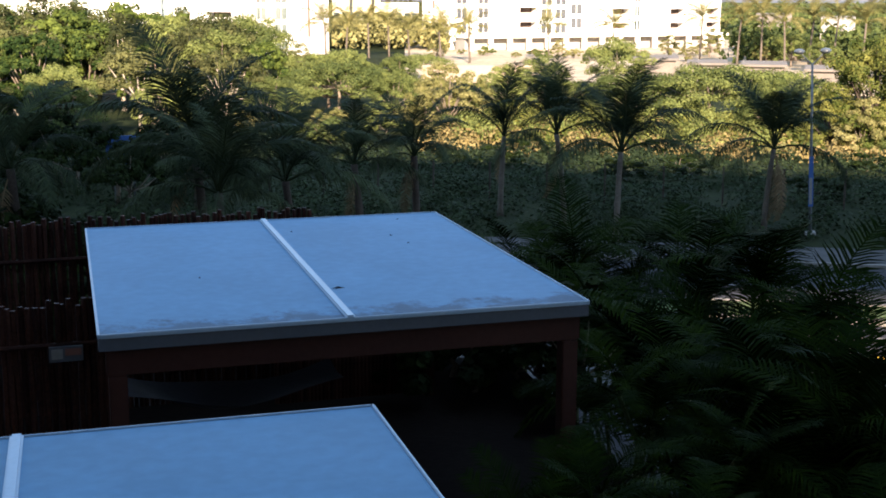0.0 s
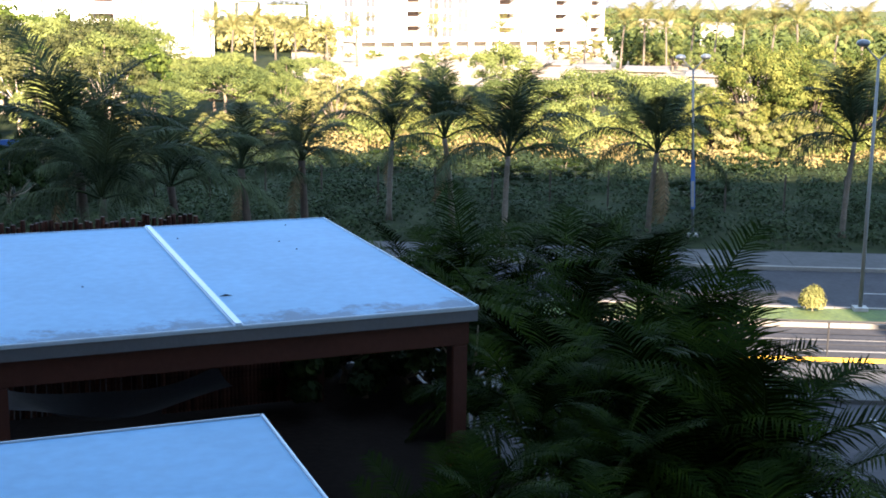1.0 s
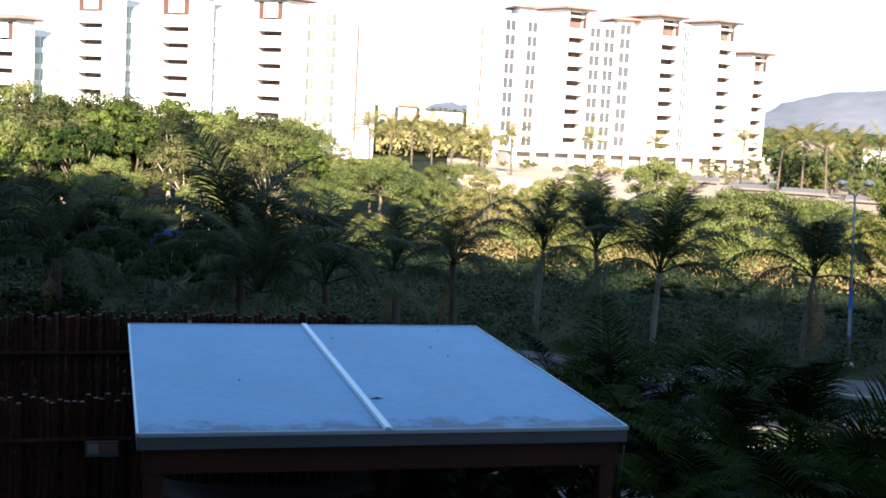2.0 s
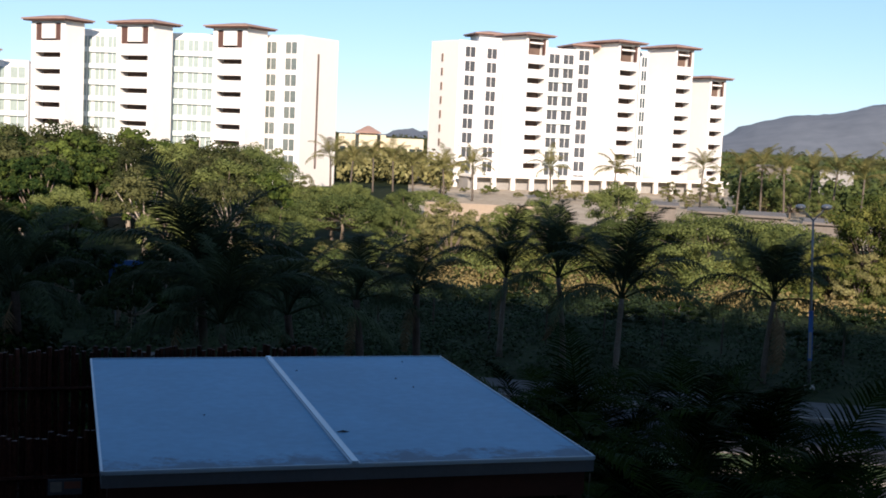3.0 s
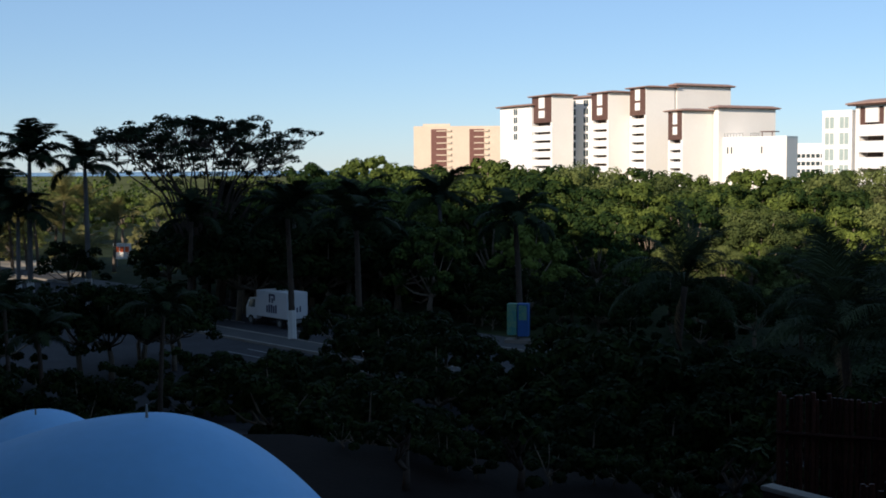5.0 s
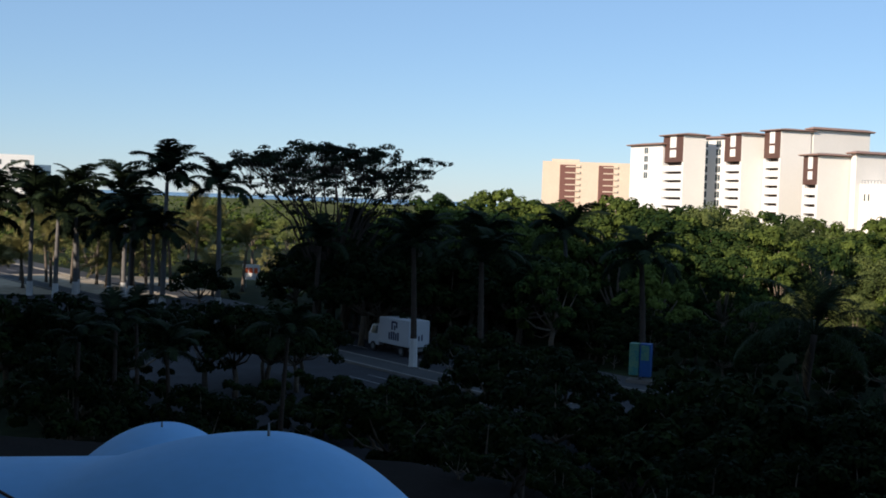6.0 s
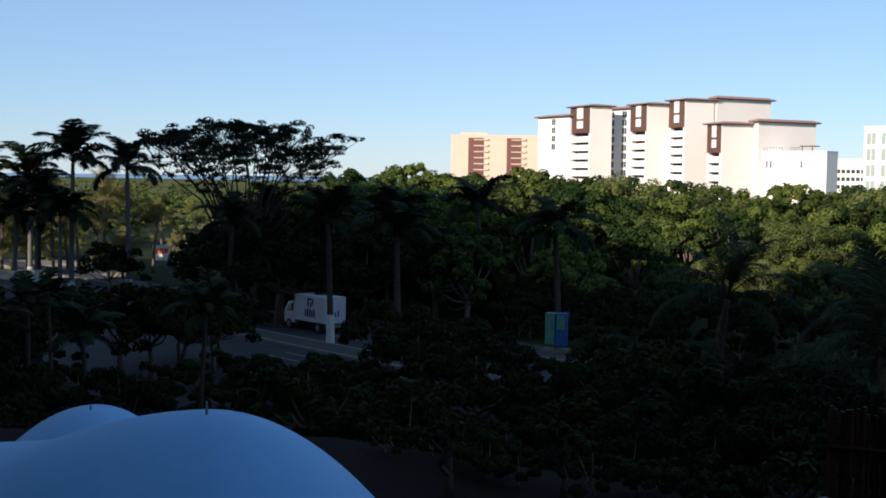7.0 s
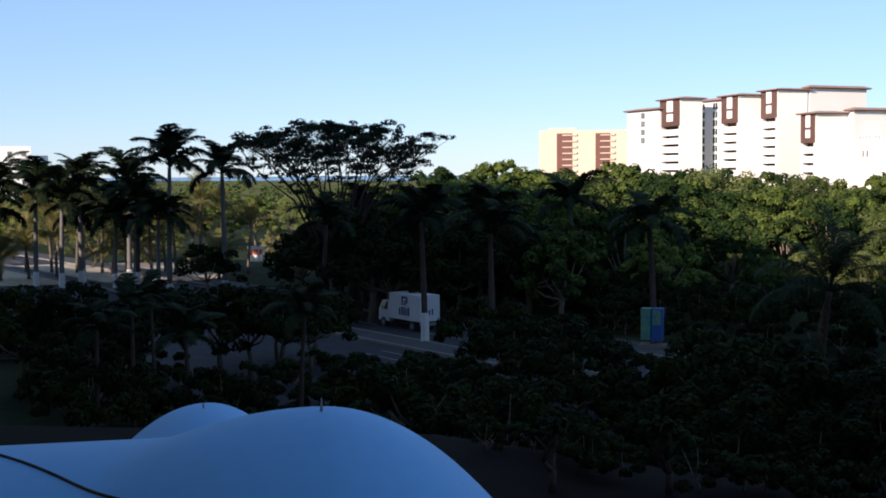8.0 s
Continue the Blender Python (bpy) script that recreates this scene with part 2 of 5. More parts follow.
# ---- shape tools ----
class Shape:
    """Collects corners and faces of one mesh."""

    def __init__(self):
        self.v, self.f = [], []

    def add(self, verts, faces):
        k = len(self.v)
        self.v += [tuple(p) for p in verts]
        self.f += [tuple(i + k for i in q) for q in faces]
        return self

    def box(self, x0, x1, y0, y1, z0, z1, m=None):
        p = [Vector((x, y, z)) for z in (z0, z1) for x, y in ((x0, y0), (x1, y0), (x1, y1), (x0, y1))]
        if m is not None:
            p = [m @ q for q in p]
        return self.add(p, [(3, 2, 1, 0), (4, 5, 6, 7), (0, 1, 5, 4), (1, 2, 6, 5), (2, 3, 7, 6), (3, 0, 4, 7)])

    def tube(self, pts, radii, seg=8, cap=True):
        pts = [Vector(p) for p in pts]
        rings = []
        for i, p in enumerate(pts):
            d = (pts[min(i + 1, len(pts) - 1)] - pts[max(i - 1, 0)]).normalized()
            a = d.cross(Vector((0, 0, 1)) if abs(d.z) < 0.95 else Vector((1, 0, 0))).normalized()
            b = d.cross(a)
            rings += [p + (a * math.cos(2 * math.pi * j / seg) + b * math.sin(2 * math.pi * j / seg)) * radii[i] for j in range(seg)]
        n = len(pts)
        faces = [(i * seg + j, i * seg + (j + 1) % seg, (i + 1) * seg + (j + 1) % seg, (i + 1) * seg + j) for i in range(n - 1) for j in range(seg)]
        if cap:
            faces += [tuple(range(seg))[::-1], tuple((n - 1) * seg + j for j in range(seg))]
        return self.add(rings, faces)

    def ball(self, c, r, seg=10, rings=6, flat=1.0):
        c = Vector(c)
        pts = [c + Vector((math.sin(math.pi * i / rings) * math.cos(2 * math.pi * j / seg), math.sin(math.pi * i / rings) * math.sin(2 * math.pi * j / seg), flat * math.cos(math.pi * i / rings))) * r
               for i in range(rings + 1) for j in range(seg)]
        return self.add(pts, [(i * seg + j, (i + 1) * seg + j, (i + 1) * seg + (j + 1) % seg, i * seg + (j + 1) % seg) for i in range(rings) for j in range(seg)])

    def prism(self, outline, z0, z1, m=None):
        n = len(outline)
        p = [Vector((x, y, z)) for z in (z0, z1) for x, y in outline]
        if m is not None:
            p = [m @ q for q in p]
        return self.add(p, [tuple(range(n))[::-1], tuple(range(n, 2 * n))] + [(i, (i + 1) % n, n + (i + 1) % n, n + i) for i in range(n)])

    def hip(self, x0, x1, y0, y1, z0, rise, over, thick=0.3):
        """A hipped roof with a flat soffit and a thick edge."""
        x0, x1, y0, y1 = x0 - over, x1 + over, y0 - over, y1 + over
        self.box(x0, x1, y0, y1, z0, z0 + thick)
        r = min(x1 - x0, y1 - y0) / 2 * 0.9
        a, b = z0 + thick, z0 + thick + rise
        p = [(x0, y0, a), (x1, y0, a), (x1, y1, a), (x0, y1, a), (x0 + r, y0 + r, b), (x1 - r, y0 + r, b), (x1 - r, y1 - r, b), (x0 + r, y1 - r, b)]
        return self.add(p, [(0, 1, 5, 4), (1, 2, 6, 5), (2, 3, 7, 6), (3, 0, 4, 7), (4, 5, 6, 7)])

    def mesh(self, name, material, smooth=False):
        me = bpy.data.meshes.new(name)
        me.from_pydata(self.v, [], self.f)
        me.materials.append(material)
        if smooth:
            me.polygons.foreach_set("use_smooth", [True] * len(me.polygons))
        me.update()
        return me


def thing(name, at, label, category, group="", kind="", turn=0.0, scale=1.0):
    ob = new(name)
    ob.empty_display_size = 0.3
    ob.matrix_basis = at if isinstance(at, Matrix) else pose(*at, 0, 0, turn)
    if scale != 1.0:
        ob.matrix_basis = ob.matrix_basis @ Matrix.Scale(scale, 4)
    return tagged(ob, label, category, group, kind)


def part(name, shape, material, parent, label="", at=None, smooth=False):
    """One mesh object under a thing or a part; shape: a Shape or a finished mesh, in the parent's own space."""
    ob = new(name, shape if isinstance(shape, bpy.types.Mesh) else shape.mesh(name, material, smooth))
    ob.parent = parent
    if at is not None:
        ob.matrix_basis = at
    return tagged(ob, label)


def single(name, shape, material, label, category, group="", kind="", at=None, smooth=False):
    """A thing that is one mesh."""
    ob = new(name, shape if isinstance(shape, bpy.types.Mesh) else shape.mesh(name, material, smooth))
    if at is not None:
        ob.matrix_basis = at
    return tagged(ob, label, category, group, kind)


def bevelled(shape, width):
    """The same solid with its edges rounded off."""
    me = bpy.data.meshes.new("tmp")
    me.from_pydata(shape.v, [], shape.f)
    bm = bmesh.new()
    bm.from_mesh(me)
    bmesh.ops.bevel(bm, geom=list(bm.edges), offset=width, segments=2, affect="EDGES")
    bm.verts.index_update()
    out = Shape().add([v.co.copy() for v in bm.verts], [[v.index for v in f.verts] for f in bm.faces])
    bm.free()
    bpy.data.meshes.remove(me)
    return out


def polar(az, r):
    """The plan point r metres off in the direction az degrees to the left of straight ahead."""
    return Vector((-math.sin(radians(az)) * r, math.cos(radians(az)) * r))


STREET = pose(0, 0, 0, 0, 0, -13.0)       # x along the street, y across it


# ---- ground, street ----
single("ground", Shape().add([(-2600, -300, 0), (2600, -300, 0), (2600, 2800, 0), (-2600, 2800, 0)], [(0, 1, 2, 3)]), EARTH,
       "dry earth and scrub ground reaching to the horizon, darkened for the near shade", "ground", kind="structure")
single("sea_water", Shape().add([(-3600, 1000, 0.3), (-700, 1250, 0.3), (-900, 3600, 0.3), (-3600, 3600, 0.3)], [(0, 1, 2, 3)]), SEA,
       "calm blue sea along the horizon", "water", kind="structure")

# lighter sheet over the darkened ground, out in the sun
country = [polar(a, 285) for a in range(75, -46, -8)] + [polar(a, 1900) for a in range(-45, 76, 8)]
single("far_ground", Shape().prism([(q.x, q.y) for q in country], -0.2, 0.03), mat("far_green_fields", (0.11, 0.13, 0.055), 1.0, 0.4, 0.01, other=(0.17, 0.18, 0.09), spec=0.0), "far green fields and scrub", "ground", kind="structure")
lot = [polar(a, r) for a, r in ((51.6, 124), (58, 121), (65, 122), (65, 146), (58, 149), (51.6, 146))]
single("sand_lot", Shape().prism([(q.x, q.y) for q in lot], -0.2, 0.05), SAND, "sunlit dusty sand lot beyond the avenue", "ground", kind="structure")
yard = [polar(a, r) for a, r in ((-2.0, 152), (-8, 144), (-15, 140), (-22, 136), (-29, 150), (-27, 236), (-16, 300), (-2.0, 300))]
single("building_yard", Shape().prism([(q.x, q.y) for q in yard], -0.2, 0.05), SAND, "dusty pale sand yard before the apartment block", "ground", kind="structure")


def strip(name, y0, y1, z0, z1, material, label, category, x0=-170, x1=90):
    s = Shape()
    for i in range(26):
        a, b = x0 + (x1 - x0) * i / 26, x0 + (x1 - x0) * (i + 1) / 26
        s.box(a, b - 0.012, y0, y1, z0, z1)
    return single(name, s, material, label, category, kind="structure", at=STREET)


single("road_far", Shape().box(-170, 90, 41.7, 48.0, -0.2, 0.03), ASPHALT, "dark asphalt carriageway of the avenue", "road", kind="structure", at=STREET)
single("road_near", Shape().box(-170, 90, 22.0, 39.4, -0.2, 0.02), ASPHALT, "dark asphalt service road and parking strip", "road", kind="structure", at=STREET)
strip("pavement_far", 48.2, 51.2, -0.2, 0.15, PAVING, "pale concrete pavement beside the avenue", "pavement")
strip("kerb_far", 48.0, 48.2, -0.2, 0.17, KERB, "pale concrete kerb", "kerb")
strip("kerb_median_far", 41.5, 41.7, -0.2, 0.17, KERB, "pale concrete kerb of the median", "kerb")
strip("kerb_median_near", 39.4, 39.6, -0.2, 0.17, KERB, "pale concrete kerb of the median", "kerb")
single("median_paving", Shape().box(-170, -22, 39.6, 41.5, -0.2, 0.14), PAVING, "pale concrete paving of the median strip", "pavement", kind="structure", at=STREET)
single("median_lawn", Shape().box(-22, 90, 39.6, 41.5, -0.2, 0.14), GRASS, "grassed median strip between the carriageways", "grass", kind="structure", at=STREET)
strip("kerb_yellow", 35.1, 35.4, -0.2, 0.17, YELLOW, "kerb painted bright yellow", "kerb", 3, 60)
strip("pavement_near", 31.6, 35.1, -0.2, 0.14, PAVING, "grey concrete pavement beside the service road", "pavement", -28, 60)
for k in range(24):
    single("lane_marking", Shape().box(0, 3.5, 44.3, 44.42, 0.03, 0.036), LINE, "white dashed lane line on asphalt", "road marking", "lane lines of the avenue", "structure",
           STREET @ pose(-150 + k * 9.5, 0, 0))
for y in (37.9, 36.6):
    single("road_marking", Shape().box(-60, 60, y, y + 0.1, 0.02, 0.026), LINE, "thin white road line on asphalt", "road marking", kind="structure", at=STREET)
for k in range(14):
    single("parking_line", Shape().box(0, 0.12, 24.5, 30.5, 0.02, 0.026), LINE, "white parking bay line on asphalt", "road marking", "parking lines", "structure", STREET @ pose(-2 + k * 2.6, 0, 0))
for k in range(7):
    single("crossing_stripe", Shape().box(0, 0.5, 35.8, 39.2, 0.02, 0.028), LINE, "white crossing stripe on asphalt", "road marking", "crossing stripes", "structure", STREET @ pose(-86 + k * 1.1, 0, 0))

# ---- unseen hotel behind the camera, built to throw and shape the shade ----
hotel = thing("hotel_building", (0, -1.9, 0), "unseen tall tan stucco hotel with plain walls and balcony slabs, stepped to shape the shade", "building", turn=-11.5)
# block heights are chosen by where the shade has to end
for x0, x1, h in ((-128, -95, 21.0), (-95, -62, 38.4), (-62, -56, 36.8), (-56, -51, 35.6), (-51, -36, 34.8), (-36, -17, 39.5), (-17, 11, 31.8)):
    part("wall", Shape().box(x0, x1, -13.7, 0, 0, h), HOTEL, hotel)
# gap added in the unseen wing so that sun reaches the kerb
side = Shape().box(11, 60, -4, -2, 0, 15.3).box(11, 60, -4, -2, 20.5, 31.5).box(20.5, 60, -4, -2, 15.3, 20.5)
part("wing", side, HOTEL, hotel, "unseen thin wing with a gap added for a patch of sun")
# unseen slabs, added to hold sky light off the garden
for k in range(8):
    part("unseen_balcony_slab", Shape().box(-58 if k > 1 else -6, 11, 0, 2.4, 8.1 + 3.0 * k, 8.3 + 3.0 * k), HOTEL, hotel)
single("terrace", Shape().prism([(-30, 1.5), (4.6, 1.5), (4.6, 13), (3.0, 23), (-9, 25)] + [(-11.64 + 2.9 * math.cos(1.176 - 2 * math.pi * k / 40), 18.88 + 2.9 * math.sin(1.176 - 2 * math.pi * k / 40)) for k in range(40)] + [(-10.523, 21.557), (-9.005, 25.001), (-22, 24), (-34, 16)], -0.3, 3.2), SOIL, "raised garden terrace with dark soil", "terrace", kind="structure")


# ---- palms ----
def frond_shape(length, a0, a1, leaflets, leaf_len, width, hang, seed, spread=1.0, along=0.57):
    """One feather frond along +x: a stalk that bends from a0 to a1 degrees, with leaflets on both sides."""
    rnd = random.Random(seed)
    s = Shape()
    line = [Vector((0, 0, 0))]
    for i in range(40):
        a = radians(a0 + (a1 - a0) * ((i + 0.5) / 40) ** 1.25)
        line.append(line[-1] + Vector((math.cos(a), 0, math.sin(a))) * (length / 40))

    def at(t):
        k = min(39, int(t * 40))
        return line[k].lerp(line[k + 1], t * 40 - k)

    s.tube([at(i / 7) for i in range(8)], [0.022 * length / 2.5 * (1 - 0.85 * i / 7) + 0.004 for i in range(8)], 4)
    for i in range(leaflets):
        t = 0.2 + 0.79 * (i + rnd.random() * 0.5) / leaflets
        p, d = at(t), (at(min(1, t + 0.02)) - at(t - 0.02)).normalized()
        ln = leaf_len * (0.35 + 0.65 * math.sin(math.pi * min(1, 0.12 + t * 0.9))) * rnd.uniform(0.85, 1.1)
        for side_ in (-1, 1):
            out = (Vector((0, side_ * spread, 0)) + d * along * rnd.uniform(0.8, 1.22) + Vector((0, 0, 0.25 - hang * rnd.uniform(0.2, 0.6)))).normalized()
            mid = p + out * ln * 0.5
            tip = mid + (out - Vector((0, 0, hang * rnd.uniform(0.5, 1.1)))).normalized() * ln * 0.5
            w = d * width * 0.5
            s.add([p - w, p + w, mid + w * 0.9, mid - w * 0.9, tip], [(0, 1, 2, 3), (3, 2, 4)])
    return s


COCO_FRONDS = [frond_shape(3.4, r, d, 58, 0.95, 0.036, h, 20 + i, 1.0, 0.85).mesh("frond", COCO) for i, (r, d, h) in enumerate(((78, -2, 0.6), (60, -40, 1.05), (30, -66, 1.5), (86, 26, 0.45)))]
# same fronds in the lighter, sun-painted leaf colour
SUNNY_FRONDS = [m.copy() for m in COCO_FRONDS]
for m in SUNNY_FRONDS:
    m.materials[0] = COCO_SUNLIT
DRY_FROND = frond_shape(2.4, -20, -82, 26, 0.55, 0.05, 1.4, 31).mesh("dry_frond", COCO_DRY)
ROYAL_FRONDS = [frond_shape(3.7, r, d, 36, 1.05, 0.13, h, 40 + i).mesh("frond", ROYAL) for i, (r, d, h) in enumerate(((62, -50, 0.9), (34, -76, 1.25), (80, -12, 0.5)))]
ARECA_FRONDS = [frond_shape(2.4, r, d, 30, 0.72, 0.040, h, 50 + i).mesh("frond", ARECA) for i, (r, d, h) in enumerate(((66, -12, 0.4), (48, -40, 0.55), (26, -55, 0.65), (80, 20, 0.3)))]


def palm(name, label, at, height, fronds, count, size, seed, lean=0.0, r0=0.17, r1=0.12, stem=None, lime=0.0, dry=0, group="", low=1.15):
    """A feather palm: ringed trunk, crown of single fronds, some of them dry and hanging."""
    rnd = random.Random(seed)
    p = thing(name, at, label, "palm tree", group)
    a = rnd.uniform(0, 6.3)
    top = Vector((math.cos(a) * lean, math.sin(a) * lean, height))
    n = max(6, int(height * 2.5))
    pts = [Vector((top.x * (i / n) ** 1.7, top.y * (i / n) ** 1.7, height * i / n)) for i in range(n + 1)]
    rad = [(r0 + (r1 - r0) * i / n) * (1.25 if i == 0 else 1.0 + 0.05 * (-1) ** i) for i in range(n + 1)]
    part("trunk", Shape().tube(pts, rad, 8), stem or STEM, p, smooth=True)
    if lime:
        part("whitewash", Shape().tube([(0, 0, 0.0), (top.x * 0.02, top.y * 0.02, lime)], [r0 * 1.28, r0 * 1.1], 8), LIME, p, "white lime coat on the trunk foot")
    for i in range(count):
        k = (i / count) ** low
        m = fronds[3 if (len(fronds) > 3 and k < 0.14) else min(2, int(k * 3))] if len(fronds) > 3 else fronds[(2, 0, 1)[min(2, int(k * 3))]]
        part("frond", m, None, p, at=Matrix.Translation(top) @ pose(0, 0, 0, rnd.uniform(-12, 12), rnd.uniform(-12, 14), i * 137.5 + rnd.uniform(-15, 15)) @ Matrix.Scale(size * rnd.uniform(0.8, 1.12), 4))
    for i in range(dry):
        part("dry_frond", DRY_FROND, None, p, "dry brown hanging frond", Matrix.Translation(top - Vector((0, 0, 0.1))) @ pose(0, 0, 0, rnd.uniform(-10, 10), rnd.uniform(25, 55), rnd.uniform(0, 360)) @ Matrix.Scale(size, 4))
    return p


COCO_LABEL = "young coconut palm with grey trunk and arching fronds"
for i, (x, y, h, n, sz) in enumerate(((6.4, 56.5, 3.6, 12, 1.0), (8.9, 54.0, 4.0, 15, 1.2), (10.3, 49.6, 3.7, 15, 1.25), (17.2, 52.3, 3.5, 15, 1.3), (25.3, 50.6, 4.1, 15, 1.3))):
    palm("coconut_palm", COCO_LABEL, (x, y, 0.1), h, COCO_FRONDS, n, sz, 100 + i, 0.5 if i == 1 else 0.25, 0.135, 0.10, dry=(1, 1, 0, 2, 0)[i], group="palms along the avenue", low=1.45)
# trunks take the dark bark: their shade is put into the colour
for i, (x, y, h, n, sz) in enumerate(((-4.4, 37.8, 5.2, 19, 1.2), (-3.6, 34.4, 4.6, 16, 1.0), (-9.2, 35.3, 5.2, 14, 1.0), (-1.9, 39.6, 4.2, 16, 1.1), (0.2, 45.1, 4.0, 15, 0.9), (2.2, 46.0, 4.2, 15, 0.9), (-11.5, 36.0, 5.0, 15, 1.0))):
    palm("coconut_palm", "leafy coconut palm beside the avenue, trunk darkened for shade", (x, y, 0), h, COCO_FRONDS, n, sz, 130 + i, 0.3, stem=DARK_BARK, group="palms in front of the avenue", dry=1)
for i, (x, y, h, sz) in enumerate(((-85.5, 62.2, 10.6, 0.98), (-82.5, 65.5, 10.0, 0.92), (-99.1, 67.7, 9.2, 1.0), (-101.5, 64.2, 9.3, 1.0), (-103.5, 60.8, 8.3, 1.0), (-106.5, 58.5, 8.8, 1.0), (-93.6, 64.6, 7.4, 1.0), (-100.4, 61.5, 7.2, 1.05), (-104.6, 56.8, 6.8, 1.0))):
    palm("royal_palm", "tall royal palm with a smooth grey trunk", (x, y, 0), h, ROYAL_FRONDS, 15, sz * 1.24, 160 + i, 0.15, 0.24, 0.15, GREY_TRUNK, 1.3, group="royal palms on the median")
for i, (x, h, sz) in enumerate(((-97.5, 6.2, 1.0), (-107, 6.0, 1.05), (-115, 6.1, 1.0))):
    x, y, z = STREET @ Vector((x, 40.5, 0.1))
    palm("royal_palm", "lower royal palm with a dense dark crown on the median", (x, y, z), h, ROYAL_FRONDS, 20, sz, 172 + i, 0.2, 0.2, 0.13, GREY_TRUNK, 1.3, group="royal palms on the median", low=0.8)
for i, (x, y, h) in enumerate(((-61.6, 57.0, 6.5), (-50.2, 54.4, 7.0), (-43.2, 52.1, 6.6), (-90.2, 62.4, 7.5))):
    palm("royal_palm", "royal palm with whitewashed trunk foot on the median", (x, y, 0.1), h, ROYAL_FRONDS, 15, 0.85, 180 + i, 0.2, 0.2, 0.13, DARK_BARK, 1.7, group="royal palms on the median")
# again with trunks painted dark for the shade
for i, (x, y, h) in enumerate(((-20.5, 43.0, 5.6), (-13.5, 41.0, 5.6))):
    palm("coconut_palm", "coconut palm with its trunk darkened for deep shade", (x, y, 0), h, COCO_FRONDS, 17, 1.0, 190 + i, 0.4, stem=DARK_BARK, group="palms in front of the avenue", dry=1)
for i, (az, r, h, sz) in enumerate(((35.9, 95, 7.4, 1.05), (39.5, 90, 7.2, 0.95), (32.4, 73, 6.8, 0.85), (45.4, 96, 6.8, 0.9), (42.6, 88, 6.9, 0.9))):
    x, y = polar(az, r)
    palm("royal_palm", "royal palm with a dark crown and slim trunk before the wood", (x, y, 0), h, ROYAL_FRONDS, 17, sz, 195 + i, 0.3, 0.2, 0.14, DARK_BARK if i == 2 else GREY_TRUNK, group="royal palms before the wood", low=0.8)
# low palms near the driveway
for i, (x, y, h) in enumerate(((-38.3, 24.5, 4.6), (-36.3, 27.0, 4.2), (-40.5, 27.5, 4.8), (-34.5, 30.5, 4.8), (-44.0, 31.0, 4.6))):
    palm("small_palm", "small dark palm on a slim trunk beside the driveway", (x, y, 0), h, ROYAL_FRONDS, 12, 0.5, 210 + i, 0.2, 0.1, 0.07, DARK_BARK, group="small driveway palms")
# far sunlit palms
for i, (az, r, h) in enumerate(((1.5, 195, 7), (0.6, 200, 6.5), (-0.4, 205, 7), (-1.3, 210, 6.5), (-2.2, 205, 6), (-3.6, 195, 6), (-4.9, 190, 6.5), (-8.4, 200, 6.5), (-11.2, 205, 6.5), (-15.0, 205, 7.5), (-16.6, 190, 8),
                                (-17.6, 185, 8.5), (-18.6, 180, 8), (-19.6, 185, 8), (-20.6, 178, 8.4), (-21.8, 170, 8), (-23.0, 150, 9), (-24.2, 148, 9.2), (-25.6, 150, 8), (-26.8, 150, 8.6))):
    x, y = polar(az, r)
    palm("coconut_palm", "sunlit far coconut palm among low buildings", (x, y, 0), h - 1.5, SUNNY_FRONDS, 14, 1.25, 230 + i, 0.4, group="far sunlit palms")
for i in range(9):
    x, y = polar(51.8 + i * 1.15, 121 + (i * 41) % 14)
    palm("coconut_palm", "low palm behind the avenue with sunlight put into its leaf colour", (x, y, 0), 2.0 + (i * 7 % 4) * 0.8, SUNNY_FRONDS, 16, 1.1, 280 + i, 0.3, group="far sunlit palms")
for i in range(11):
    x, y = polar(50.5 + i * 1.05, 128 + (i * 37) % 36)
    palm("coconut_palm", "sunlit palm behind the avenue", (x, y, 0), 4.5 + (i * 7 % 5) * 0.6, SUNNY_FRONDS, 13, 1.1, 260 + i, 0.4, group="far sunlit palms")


def areca(at, height, stems, size, seed, group="areca palms beside the roofs"):
    """A clump of thin canes, each with its own arching fronds."""
    rnd = random.Random(seed)
    p = thing("areca_palm", at, "bushy dark green areca palm clump with arching fronds", "palm tree", group)
    for k in range(stems):
        a, out = rnd.uniform(0, 6.3), rnd.uniform(0.3, 1.15)
        h = height * rnd.uniform(0.6, 1.0)
        top = Vector((math.cos(a) * out, math.sin(a) * out, h))
        part("cane", Shape().tube([(top.x * 0.2, top.y * 0.2, 0), (top.x * 0.5, top.y * 0.5, h * 0.5), top], [0.05, 0.04, 0.03], 6), CANE, p)
        for i in range(6):
            m = ARECA_FRONDS[(3, 0, 0, 1, 1, 2)[i]]
            part("frond", m, None, p, at=Matrix.Translation(top) @ pose(0, 0, 0, rnd.uniform(-15, 15), rnd.uniform(-10, 10), math.degrees(a) + (i * 137.5 if i else 0) + rnd.uniform(-20, 20)) @ Matrix.Scale(size * rnd.uniform(0.8, 1.15), 4))
    return p


